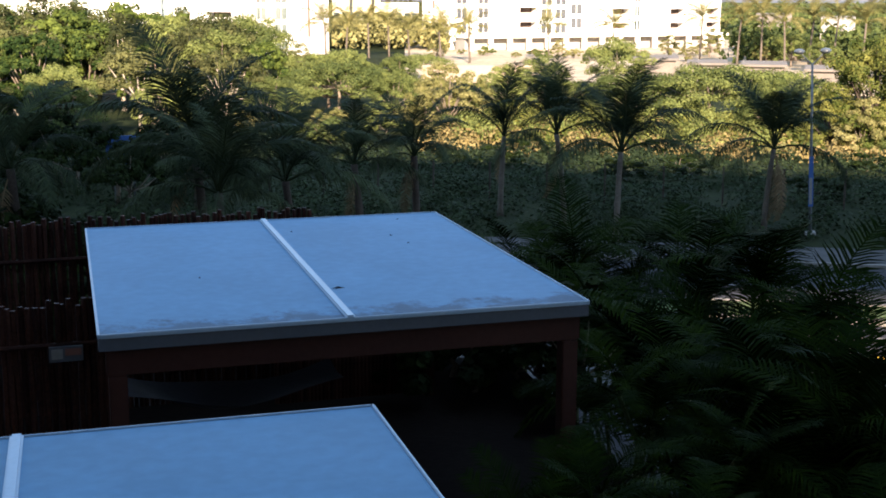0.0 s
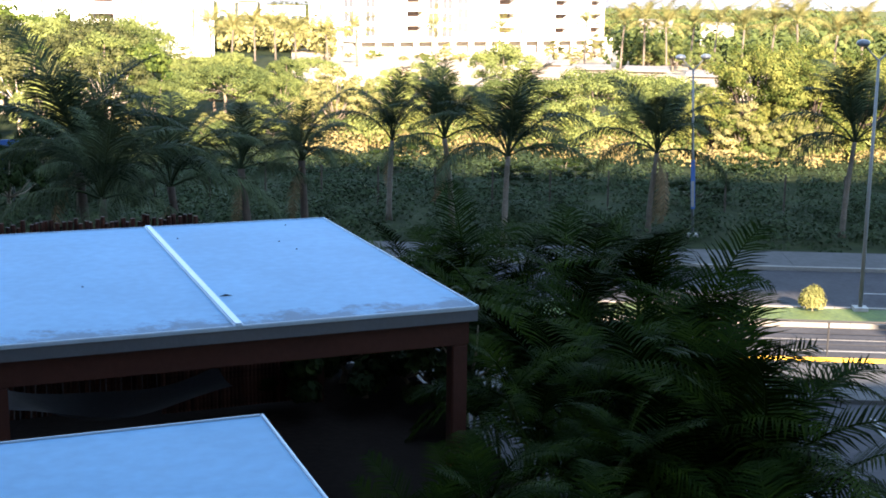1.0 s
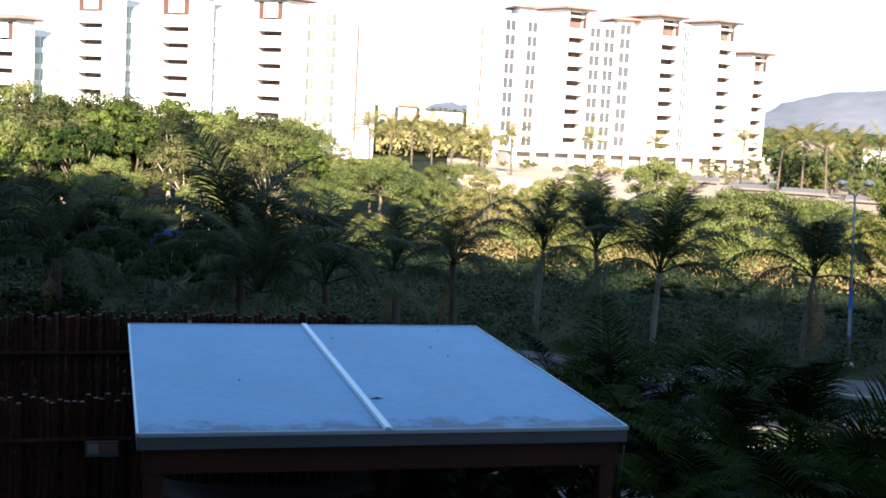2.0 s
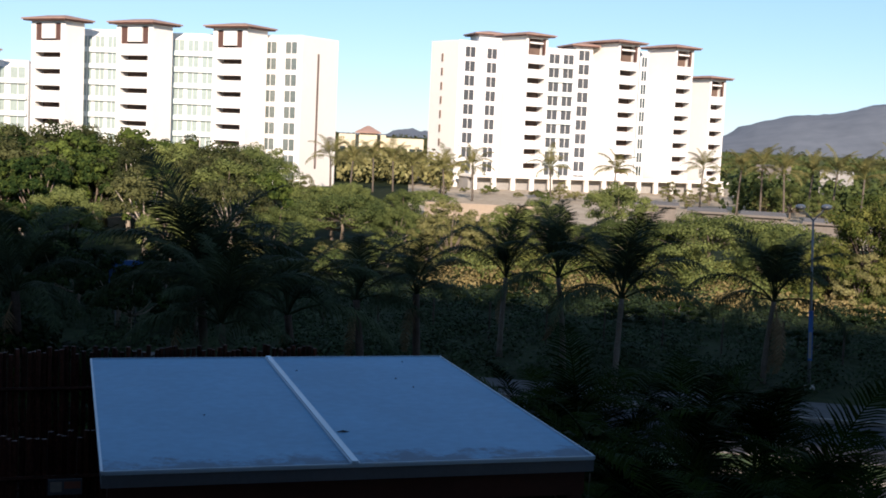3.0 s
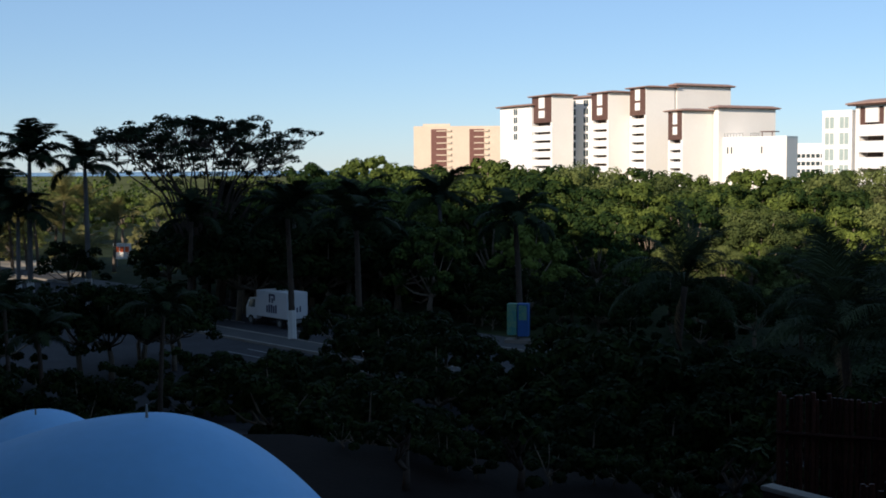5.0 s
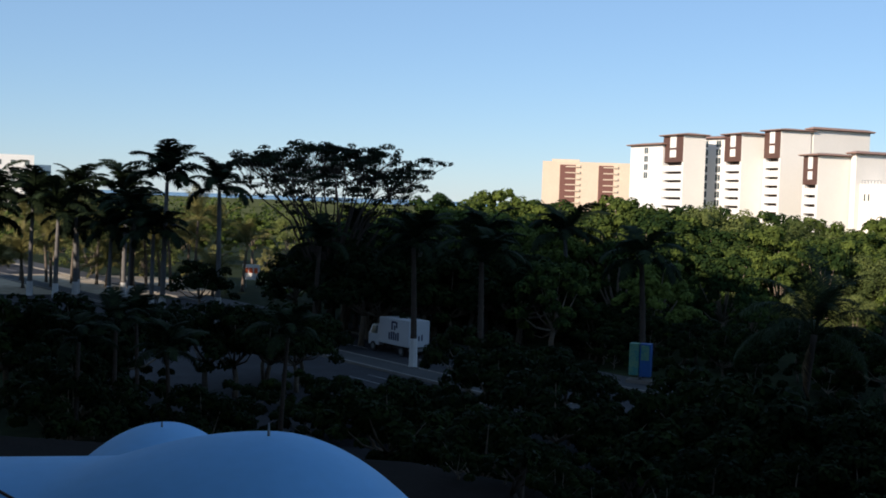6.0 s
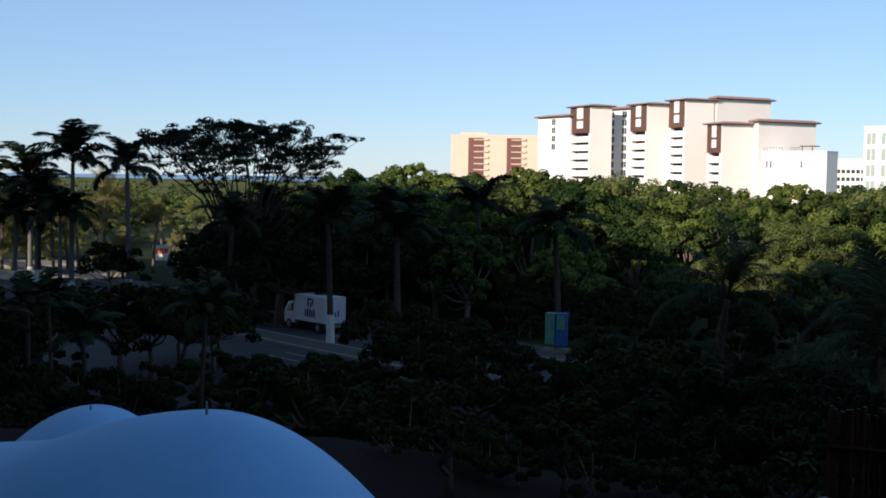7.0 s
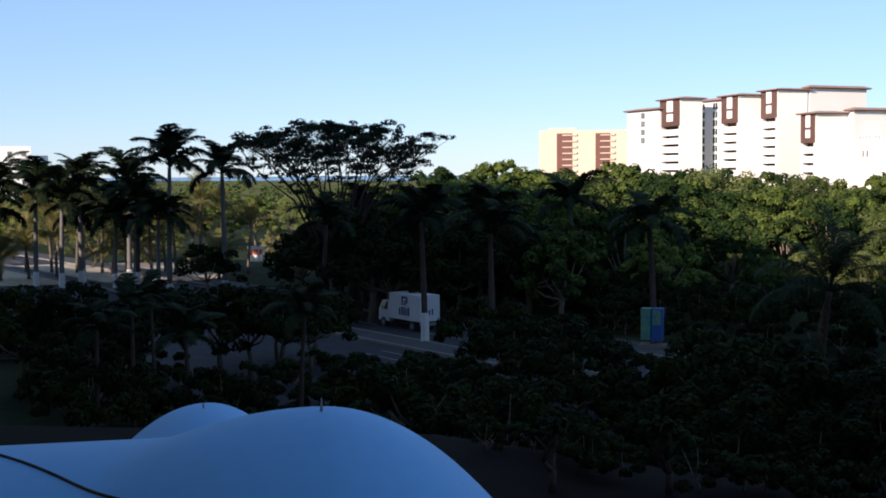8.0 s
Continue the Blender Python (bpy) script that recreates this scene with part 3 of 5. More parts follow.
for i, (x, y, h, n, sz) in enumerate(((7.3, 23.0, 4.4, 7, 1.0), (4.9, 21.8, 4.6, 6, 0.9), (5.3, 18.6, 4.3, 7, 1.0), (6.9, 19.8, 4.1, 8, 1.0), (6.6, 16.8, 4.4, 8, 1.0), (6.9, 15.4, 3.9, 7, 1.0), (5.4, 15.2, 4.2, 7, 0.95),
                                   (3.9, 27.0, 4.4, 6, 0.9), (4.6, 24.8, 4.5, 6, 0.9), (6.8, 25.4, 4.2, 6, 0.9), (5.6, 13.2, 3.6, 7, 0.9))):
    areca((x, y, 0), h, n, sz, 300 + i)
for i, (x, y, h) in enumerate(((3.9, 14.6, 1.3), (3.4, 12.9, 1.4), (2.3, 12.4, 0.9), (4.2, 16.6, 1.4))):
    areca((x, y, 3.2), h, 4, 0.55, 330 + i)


# ---- broadleaf trees ----
def foliage(blobs, leaves, size, seed, flat=0.75, up=0.35):
    """Many small leaf faces over the skin of uneven clumps."""
    rs = np.random.RandomState(seed)
    s = Shape()
    weights = np.array([b[3] ** 2 for b in blobs])
    counts = np.maximum(8, (weights / weights.sum() * leaves).astype(int))
    for (bx, by, bz, br), cnt in zip(blobs, counts):
        d = rs.normal(size=(cnt, 3))
        d /= np.linalg.norm(d, axis=1)[:, None]
        keep = d[:, 2] > -0.55
        d = d[keep]
        rad = br * (0.72 + 0.36 * rs.rand(len(d)))
        c = np.array([bx, by, bz]) + d * rad[:, None] * [1, 1, flat]
        nrm = d * 1.15 + rs.normal(size=d.shape) * 0.32 + [0, 0, up]
        nrm /= np.linalg.norm(nrm, axis=1)[:, None]
        t = np.cross(nrm, rs.normal(size=d.shape))
        t /= np.linalg.norm(t, axis=1)[:, None]
        u = np.cross(nrm, t)
        sz = (size * (0.6 + 0.8 * rs.rand(len(d))))[:, None]
        quad = np.stack([c - t * sz, c - u * sz * 0.6 + nrm * sz * 0.1, c + t * sz, c + u * sz * 0.6], 1).reshape(-1, 3)
        k = len(s.v)
        s.v += list(map(tuple, quad))
        s.f += [(k + 4 * i, k + 4 * i + 1, k + 4 * i + 2, k + 4 * i + 3) for i in range(len(d))]
    return s


def tree_kind(label, height, spread, trunk_h, leaf_mat, seed, leaves=5200, clumps=26, size=0.20, bark=None, flat=0.8, name="broadleaf_tree", dome=1.0, up=0.35, low=0.14):
    """A tree of one kind at the origin: tapered trunk, forking limbs, uneven crown."""
    rnd = random.Random(seed)
    p = thing(name, (0, 0, 0), label, "tree")
    wood = Shape().tube([(0, 0, -0.1), (0.1, 0.05, trunk_h * 0.6), (0.05, -0.1, trunk_h)], [0.03 * height, 0.024 * height, 0.02 * height], 7)
    blobs = []
    for k in range(clumps):
        a, rr = k * 2.4 + rnd.uniform(-0.3, 0.3), spread * math.sqrt((k + 0.5) / clumps) * rnd.uniform(0.85, 1.05)
        edge = rr / spread
        dome_z = 0.38 + 0.50 * max(0.0, 1 - edge ** 2.2) ** 0.6 * dome
        z = height * (low + (dome_z - low) * rnd.random() ** 0.45)
        b = spread * rnd.uniform(0.13, 0.25)
        blobs.append((math.cos(a) * rr, math.sin(a) * rr, z, b))
        if k % 3 == 0:
            e = Vector((math.cos(a) * rr * 0.85, math.sin(a) * rr * 0.85, z))
            wood.tube([(0.05, -0.1, trunk_h * 0.9), e * 0.5 + Vector((0, 0, max(trunk_h * 0.3, e.z * 0.1))), e], [0.012 * height, 0.008 * height, 0.003 * height], 5)
    part("trunk", wood, bark or BARK, p, smooth=True)
    part("crown", foliage(blobs, leaves, size, seed, flat, up), leaf_mat, p)
    return p


KINDS = [tree_kind("dense dark green broadleaf tree with full crown", 9.5, 3.3, 2.6, MANGO, 1, leaves=8000, clumps=52, size=0.16),
         tree_kind("dense round deep green tree with full crown", 8.5, 3.0, 2.2, MANGO, 2, leaves=7200, clumps=46, size=0.16),
         tree_kind("olive green tree with thin crown and bare pale limbs", 9.0, 4.4, 3.0, OLIVE, 3, leaves=6500, clumps=34, size=0.14, bark=PALE_BARK, low=0.25),
         tree_kind("bright green leafy tree with rounded crown", 8.0, 4.0, 1.6, BRIGHT, 4, leaves=16000, clumps=60, size=0.10, low=0.1),
         tree_kind("yellow-green bushy tree with leaves down low", 6.0, 2.4, 1.0, GOLD, 5, leaves=10000, clumps=44, size=0.08, low=0.06),
         tree_kind("flat-crowned spreading bright green tree", 5.6, 5.2, 2.3, BRIGHT, 6, leaves=15000, clumps=64, size=0.09, flat=0.45, dome=0.75, low=0.3),
         tree_kind("low leafy shrub with shade put into its green", 2.6, 1.7, 0.5, SHRUB, 7, leaves=2400, clumps=14, size=0.10, name="shrub", low=0.05),
         tree_kind("low bright green leafy shrub", 2.4, 1.9, 0.4, BRIGHT, 8, leaves=4600, clumps=24, size=0.075, name="shrub", low=0.05),
         tree_kind("low yellow-green leafy shrub", 2.2, 1.8, 0.4, GOLD, 9, leaves=4600, clumps=24, size=0.07, name="shrub", low=0.05),
         tree_kind("tall tree smothered in yellow-green creepers", 8.4, 3.4, 1.2, VINE, 10, leaves=24000, clumps=90, size=0.085, bark=DARK_BARK, low=0.03),
         # garden tree for shaded spots, in the darkened leaf colour
         tree_kind("leafy garden tree with open crown, leaves darkened for shade", 5.0, 2.5, 1.6, SHRUB, 12, leaves=4200, clumps=26, size=0.12, low=0.3)]
USED = set()


# open lines over the planting: two directions, how far off the thing stands, the height of its foot
OPEN = ((48.4, 52.0, 137, 0.8), (52.0, 64.0, 128, 0.0), (29.9, 34.8, 70, 0.6), (40.2, 46.2, 80, 0.6), (27.2, 28.7, 57, 1.0))


def hides(x, y, top):
    """Whether a plant of that height would stand before one of the things that are seen over the planting."""
    r, az = math.hypot(x, y), math.degrees(math.atan2(-x, y))
    return any(a < az < b and r < far and top > 10 - (10 - foot) * r / far and r > 20 for a, b, far, foot in OPEN) or (-108 < x < -99 and 64 < y < 86 and top > 3)


def plant(kind, x, y, scale=1.0, z=0.0, group="", label="", stretch=1.0, anyhow=False):
    """The first of a kind is the original itself, the others are copies of it."""
    if not anyhow and hides(x, y, z + (9.0, 8.0, 8.5, 7.6, 5.6, 4.6, 2.3, 2.1, 2.0, 8.0, 4.6)[kind] * scale * stretch):
        return None
    turn = (x * 53.7 + y * 91.3) % 360
    m = pose(x, y, z - 0.05, 0, 0, turn) @ Matrix.Diagonal((scale, scale, scale * stretch, 1))
    if kind in USED:
        ob = copy_thing(KINDS[kind], m)
    else:
        ob = KINDS[kind]
    ob.matrix_basis = m
    USED.add(kind)
    return tagged(ob, label, group=group)


rt = random.Random(11)
# the wood: rows one behind another, the tops along a level line
for row, r in enumerate((104, 112, 121, 131)):
    n = 28
    for i in range(n):
        az = 46.0 - 42.5 * (i + 0.5 * (row % 2)) / n + rt.uniform(-0.4, 0.4)
        top = float(np.interp(az, (3, 15.5, 24, 28.7, 33.6, 41, 46), (8.6, 10.3, 10.6, 10.9, 11.8, 11.4, 9.6)))
        top -= (3 - row) * (0.55 if az > 31 else 0.9)
        kind = rt.choice((0, 0, 1, 1, 1, 3 if az < 31 else 0)) if az > 17 else rt.choice((2, 0, 3, 1, 2))
        if row == 0 and az < 14:
            continue
        h = (9.5, 8.5, 9.0, 8.0)[kind]
        x, y = polar(az, r + rt.uniform(-3, 3))
        plant(kind, x, y, top / h * rt.uniform(0.94, 1.12), group="trees of the wood")
for i in range(9):
    x, y = polar(45 + i * 1.7, 152 + (i * 29) % 30)
    plant((0, 1, 3)[i % 3], x, y, 0.85 + 0.05 * (i % 3), group="trees of the wood")
# edge of the wood and the sunlit field
plant(5, -1.8, 111, 1.0)
plant(5, -7.5, 104, 0.75)
for x, y, k, s in ((-28, 87, 8, 1.0), (-25, 88.5, 7, 1.1), (-31, 88, 8, 0.9), (-34, 89, 7, 1.1), (-21, 88, 7, 1.0), (-29.5, 90, 4, 0.5)):
    plant(k, x, y, s, group="sunlit bushes by the wood")
for x, y, k, s in ((6.6, 94.5, 4, 0.95), (8.3, 96.0, 4, 0.8), (5.0, 96.5, 4, 0.7), (23.8, 117, 3, 0.85), (26.9, 96.5, 5, 1.1), (22.0, 100, 5, 0.9), (31.8, 97, 5, 1.0), (33.0, 79.5, 9, 1.0), (36.5, 78.5, 9, 0.85), (30.5, 80.5, 9, 0.6),
                   (40.5, 79, 9, 0.95), (38.0, 84, 9, 1.0), (34.0, 76.5, 4, 0.62), (31.4, 77.6, 4, 0.7), (33.6, 77.8, 9, 0.5), (36.0, 77.0, 4, 0.6), (44.0, 82, 3, 0.9), (29.0, 88.0, 3, 0.6), (12, 106, 3, 0.6), (16, 112, 3, 0.65), (-10.0, 98, 2, 0.75), (-16.0, 95, 2, 0.8), (-13.5, 91, 3, 0.6), (-21, 92, 3, 0.7), (-6.5, 96, 3, 0.55)):
    plant(k, x, y, s, group="trees at the edge of the field")
for i in range(40):
    x = -14 + 62 * rt.random()
    y = 84 + 24 * rt.random() - 0.25 * x
    plant(rt.choice((7, 7, 8, 8)), x, y, rt.uniform(0.5, 1.0), group="shrubs of the field", stretch=0.8)
for i in range(26):
    p = STREET @ Vector((-14 + 60 * rt.random(), 62 + 20 * rt.random() ** 0.9, 0))
    plant(6, p.x, p.y, rt.uniform(0.6, 1.0), group="shaded shrubs of the field", stretch=0.62)
# big spreading tree against the sky
plant(1, -70, 72, 0.8), plant(0, -52, 78, 0.9), plant(1, -45.5, 82, 0.95), plant(0, -62, 80, 0.9), plant(1, -76, 78, 0.8)
# dark planting between garden and avenue
for i in range(36):
    p = STREET @ Vector((-52 + 50 * rt.random(), 23.5 + 8.0 * rt.random(), 0))
    plant(6, p.x, p.y, rt.uniform(0.7, 1.15), group="dark garden shrubs")
for x, y, s in ((-17.0, 30.5, 0.55), (-24.5, 30.0, 0.6), (-29.5, 31, 0.6), (-12.0, 33, 0.6), (-20.5, 36.5, 0.7), (-6.0, 30, 0.55), (-27, 37, 0.65), (-33, 38, 0.6), (-1.0, 28.0, 0.5), (-16.0, 38.5, 0.6), (1.8, 31.0, 0.45)):
    plant(10, x, y, s * 1.5, group="dark garden trees")
for i in range(26):
    p = STREET @ Vector((-84 + 46 * rt.random(), 18.0 + 6.5 * rt.random(), 0))
    plant(6, p.x, p.y, rt.uniform(0.7, 1.1), group="hedge beside the driveway")
for i in range(46):
    az = 4 - 19 * rt.random()
    near = az < -3.5
    x, y = polar(az, 100 + (26 if near else 70) * rt.random())
    plant(rt.choice((7, 8, 5, 4, 7)) if near else rt.choice((3, 3, 5, 4, 7)), x, y, rt.uniform(0.4, 0.55) if near else rt.uniform(0.45, 0.75), group="sunlit scrub before the buildings")
for i in range(14):
    plant(6, -21.0 - 10 * rt.random(), 14.5 + 12 * rt.random(), rt.uniform(0.7, 1.1), group="hedge beside the tent")

for i in range(42):
    p = STREET @ Vector((-122 + 66 * rt.random(), 53 + 16 * rt.random(), 0))
    plant(rt.choice((6, 6, 1)), p.x, p.y, rt.uniform(0.5, 0.75) if i % 3 else 0.9, group="dark planting beyond the avenue")
for i in range(16):
    x, y = polar(63 - 20 * rt.random(), 134 + 32 * rt.random())
    plant(rt.choice((3, 4, 1, 8)), x, y, rt.uniform(0.5, 0.8), group="sunlit garden beyond the avenue")
for i in range(18):
    p = STREET @ Vector((-62 + 54 * (i + rt.random()) / 18, 31.0 + 3.6 * rt.random(), 0))
    if -54 < (STREET.inverted() @ p).x < -43:
        continue
    plant(10, p.x, p.y, rt.uniform(0.85, 1.15), group="dark garden trees")
for i in range(34):
    p = STREET @ Vector((-80 + 60 * (i + rt.random()) / 34, 54 + 13 * rt.random(), 0))
    plant(10, p.x, p.y, rt.uniform(0.7, 0.95), group="dark planting beyond the avenue")
for i in range(40):
    x, y = polar(45 - 33 * (i + rt.random() * 0.6) / 40, 96 + 5 * rt.random())
    plant((1, 0, 3 if i > 20 else 1)[i % 3] if i % 5 or i < 18 else 2, x, y, rt.uniform(0.42, 0.62), group="bushes at the foot of the wood")
for x, y, s in ((-38.0, 24.0, 0.42), (-41.5, 26.5, 0.46), (-45.5, 28.0, 0.44), (-49.0, 31.0, 0.48), (-35.0, 27.5, 0.40), (-54.0, 33.0, 0.45)):
    plant(10, x, y, s * 2.0, group="dark driveway trees")
for i in range(18):
    x, y = polar(-16.8 - 11 * rt.random(), 172 + 55 * rt.random())
    plant(rt.choice((3, 3, 4)), x, y, rt.uniform(0.5, 0.7), group="sunlit scrub before the buildings")
for i in range(26):
    k = i / 25
    plant(6, -19.5 + 22 * k + rt.uniform(-0.4, 0.4), 23.4 + 0.6 * math.sin(i), rt.uniform(0.4, 0.62), 3.2, group="hedge along the terrace")
for i in range(11):
    plant(6, 0.3 + 3.6 * (i / 10), 22.3 + 0.7 * math.sin(i * 2.3) - 0.12 * i, rt.uniform(0.75, 1.05), 3.2, group="hedge along the terrace")
for i in range(16):
    x, y = polar(-3.2 - 12.5 * (i + rt.random()) / 16, 196 + 22 * rt.random())
    plant(rt.choice((7, 8, 4)), x, y, rt.uniform(0.5, 0.9), group="planting before the apartment block")
for i in range(20):
    x, y = polar(47.4 - 10 * (i + rt.random()) / 20, 84 + 13 * rt.random())
    plant(10, x, y, rt.uniform(1.4, 1.7), group="dark trees before the wood")
for az, r, k in ((48.1, 99, 1.3), (47.0, 102, 1.4), (45.8, 100, 1.45), (52.3, 101, 1.1), (44.6, 103, 1.4)):
    x, y = polar(az, r)
    plant(10, x, y, k, group="dark trees before the wood", anyhow=True)
for i in range(12):
    x, y = polar(13.5 + 1.5 * i + rt.uniform(-0.4, 0.4), 36 + 5 * rt.random())
    plant(10, x, y, rt.uniform(0.8, 1.0), group="dark garden trees")
for i in range(13):
    x, y = polar(35.5 - 6.5 * rt.random(), 36 + 17 * rt.random())
    plant(6, x, y, rt.uniform(0.8, 1.15), group="dark garden shrubs")
for i in range(16):
    p = STREET @ Vector((-60 + 34 * (i + rt.random()) / 16, 35.6 + 2.6 * rt.random(), 0))
    plant(10, p.x, p.y, rt.uniform(0.75, 1.05), group="dark garden trees")
for i in range(22):
    p = STREET @ Vector((-66 + 34 * rt.random(), 53 + 14 * rt.random(), 0))
    plant(6, p.x, p.y, rt.uniform(0.8, 1.2), group="dark planting beyond the avenue")
for i in range(12):
    x, y = polar(51.5 + 12 * rt.random(), 101 + 13 * rt.random())
    plant(6, x, y, rt.uniform(0.35, 0.8), group="dark planting beyond the avenue")
for az, r, k in ((55.6, 60, 1.15), (57.6, 59, 1.25), (60.3, 60, 1.2), (51.9, 63, 1.1), (50.6, 62, 1.12), (49.2, 63, 1.1), (47.9, 64, 1.0)):
    x, y = polar(az, r)
    plant(10, x, y, k, group="dark driveway trees", anyhow=True)
for i in range(14):
    x, y = polar(46.5 - 8 * (i + rt.random()) / 14, 47 + 10 * rt.random())
    plant(6, x, y, rt.uniform(0.95, 1.25), group="dark garden shrubs")
for i in range(8):
    x, y = polar(30.6 + 0.5 * i, 50 + (i * 5) % 9)
    plant(6, x, y, 0.85 + 0.04 * (i % 3), group="dark garden shrubs")
umbrella = thing("umbrella_tree", (-67.2, 63.6, 0), "wide flat-topped tree with open feathery crown", "tree")
ru = random.Random(5)
wood, blobs = Shape().tube([(0, 0, -0.1), (0.2, 0, 1.8), (0.1, 0.1, 3.0)], [0.42, 0.32, 0.26], 8), []
for k in range(34):
    a = k * 2.4
    rr = 7.1 * math.sqrt((k + 0.5) / 34)
    e = Vector((math.cos(a) * rr, math.sin(a) * rr, 13.2 - 0.022 * rr * rr + ru.uniform(-1.7, 0.3)))
    mid = Vector((e.x * 0.45 + ru.uniform(-0.5, 0.5), e.y * 0.45 + ru.uniform(-0.5, 0.5), 8.0 + ru.uniform(-0.8, 0.8)))
    q = mid.lerp(e, 0.55) + Vector((ru.uniform(-0.4, 0.4), ru.uniform(-0.4, 0.4), -0.4))
    wood.tube([(0.1, 0.1, 2.8), mid * 0.5 + Vector((ru.uniform(-0.3, 0.3), 0, 1.2)), mid, q, e], [0.13, 0.10, 0.07, 0.045, 0.02], 6)
    for j in range(15):
        pad = j < 11                      # flat pads on top, a few loose sprays below them
        b = (e if pad else q.lerp(e, ru.random())) + Vector((ru.uniform(-1.5, 1.5), ru.uniform(-1.5, 1.5), ru.uniform(-0.45, 0.4) if pad else ru.uniform(-1.3, 0.0)))
        wood.tube([q.lerp(e, 0.4), b], [0.03, 0.012], 4)
        blobs.append((b.x, b.y, b.z + 0.1, ru.uniform(0.28, 0.62) if pad else ru.uniform(0.3, 0.5)))
part("trunk", wood, DARK_BARK, umbrella, smooth=True)
part("crown", foliage(blobs, 34000, 0.095, 77, 0.45, 0.5), ROYAL, umbrella)


# ---- apartment buildings ----
FLOOR = 2.66


def unit(house, az_l, az_m, az_r, r, top, front, kind, floors, skew=25.0, plain=None, frame_=False, cols=2, glass=None, roof=True, rise=1.0, face=None):
    """One block of a stepped facade, by the directions of its visible corners. front: which of its two visible faces has the openings."""
    plain = plain or BEIGE
    glass = glass or GLASS
    c = polar(az_m, r)
    k = radians(skew)
    if front == "left":
        df, ds = Vector((-math.cos(k), math.sin(k))), Vector((math.sin(k), math.cos(k)))
    else:
        df, ds = Vector((math.cos(k), math.sin(k))), Vector((-math.sin(k), math.cos(k)))

    def run(d, az):
        u = polar(az, 1.0)
        den = d.x * u.y - d.y * u.x
        return max(0.5, min(30.0, -(c.x * u.y - c.y * u.x) / den))

    w = run(df, az_l if front == "left" else az_r)
    d = run(ds, az_r if front == "left" else az_l)
    o = c + df * w if front == "left" else c
    m = pose(o.x, o.y, 0, 0, 0, -skew if front == "left" else skew)
    base = house.matrix_basis.inverted() @ m
    deep = d if kind in ("tower", "end") else d + 4.0
    if kind == "tower":
        pier = min(0.9, w * 0.14) if front == "left" else min(0.45, w * 0.08)
        part("wall", Shape().box(0.06, w - 0.06, 1.9, deep, 0, top - 0.01), STUCCO, house, at=base)
        for x0 in (0.0, w - pier):
            part("pier", Shape().box(x0, x0 + pier, 0, 1.9, 0, top), STUCCO, house, at=base)
        part("lintel", Shape().box(pier, w - pier, 0, 1.9, top - 0.5, top - 0.004), STUCCO, house, at=base)
        sx = (w, w + 0.06) if front == "left" else (-0.06, 0.0)
        part("side_wall", Shape().box(*sx, 0.03, deep, 0, top - 0.004), plain, house, "cream stucco side wall", base)
        # sheet in painted shade before the white back wall
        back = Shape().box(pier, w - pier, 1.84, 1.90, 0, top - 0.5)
        part("balcony_back", back, SHADE, house, "balcony back with shade put into its colour", base)
        parapet = Shape().box(pier, w - pier, -0.12, 0.10, 0, 1.85 if front == "left" else 1.6).box(pier, w - pier, 0.10, 1.84, 0, 0.18).mesh("balcony", STUCCO)
        n0 = 5 if frame_ else 2
        for f in range(floors):
            z = top - (0.4 if frame_ else 2.3) - (f + n0 - 0.9) * FLOOR
            if z > 0.3:
                part("balcony", parapet, None, house, at=base @ pose(0, 0, z))
        if frame_:
            part("frame", Shape().box(0.15, w - 0.15, -0.12, 0.3, top - 8.4, top - 0.3), BROWN, house, "dark brown frame round the upper balconies", base)
            for z0, z1 in ((top - 3.9, top - 0.3), (top - 6.9, top - 4.6)):
                part("panel", Shape().box(w * 0.36, w * 0.66, -0.2, -0.12, z0, z1), STUCCO, house, "", base)
        else:
            pw = w * (0.17 if front == "left" else 0.09)
            for x0 in (pier, w - pier - pw):
                part("post", Shape().box(x0, x0 + pw, 0.2, 0.5, top - 3.4, top - 0.5), BROWN, house, "dark brown post of the top balcony", base)
            if front == "left":
                part("panel", Shape().box(w * 0.30, w * 0.70, 0.05, 0.4, top - 3.0, top - 0.5), STUCCO, house, "", base)
            else:
                part("ceiling_slab", Shape().box(pier, w - pier, 0.3, 1.84, top - 1.5, top - 1.2), STUCCO, house, "", base)
    else:
        part("wall", Shape().box(0, w, 0, deep, 0, top), face or STUCCO, house, at=base)
        if kind == "end":
            part("side_wall", Shape().box(*((w, w + 0.06) if front == "left" else (-0.06, 0.0)), 0.03, deep, 0, top - 0.004), plain, house, "cream stucco end wall", base)
            if front == "left":
                part("wall_slit", Shape().box(w + 0.06, w + 0.1, d * 0.42, d * 0.47, 3, top - 2.5), SHADE, house, "dark vertical joint in the end wall", base)
            for f in range(floors if front == "right" else 0):
                part("wall_slit", Shape().box(-0.3, -0.06, d * 0.55, d * 0.58, top - 3.6 - f * FLOOR, top - 2.2 - f * FLOOR), SHADE, house, "narrow ledge beside a slit window", base)
        cw = w / cols
        ww = min(cw * 0.72, 3.4) if kind == "glazed" else min(cw * 0.62, 2.3)
        wh = 1.9
        fr = Shape().box(-ww / 2 - 0.1, ww / 2 + 0.1, -0.10, 0.05, -0.1, 0.0).box(-ww / 2 - 0.1, ww / 2 + 0.1, -0.10, 0.05, wh, wh + 0.1).box(-ww / 2 - 0.1, -ww / 2, -0.10, 0.05, 0, wh).box(ww / 2, ww / 2 + 0.1, -0.10, 0.05, 0, wh).box(-0.05, 0.05, -0.08, 0.05, 0, wh)
        frm, pane = fr.mesh("window", STUCCO), Shape().box(-ww / 2, ww / 2, -0.03, 0.03, 0, wh).mesh("pane", glass)
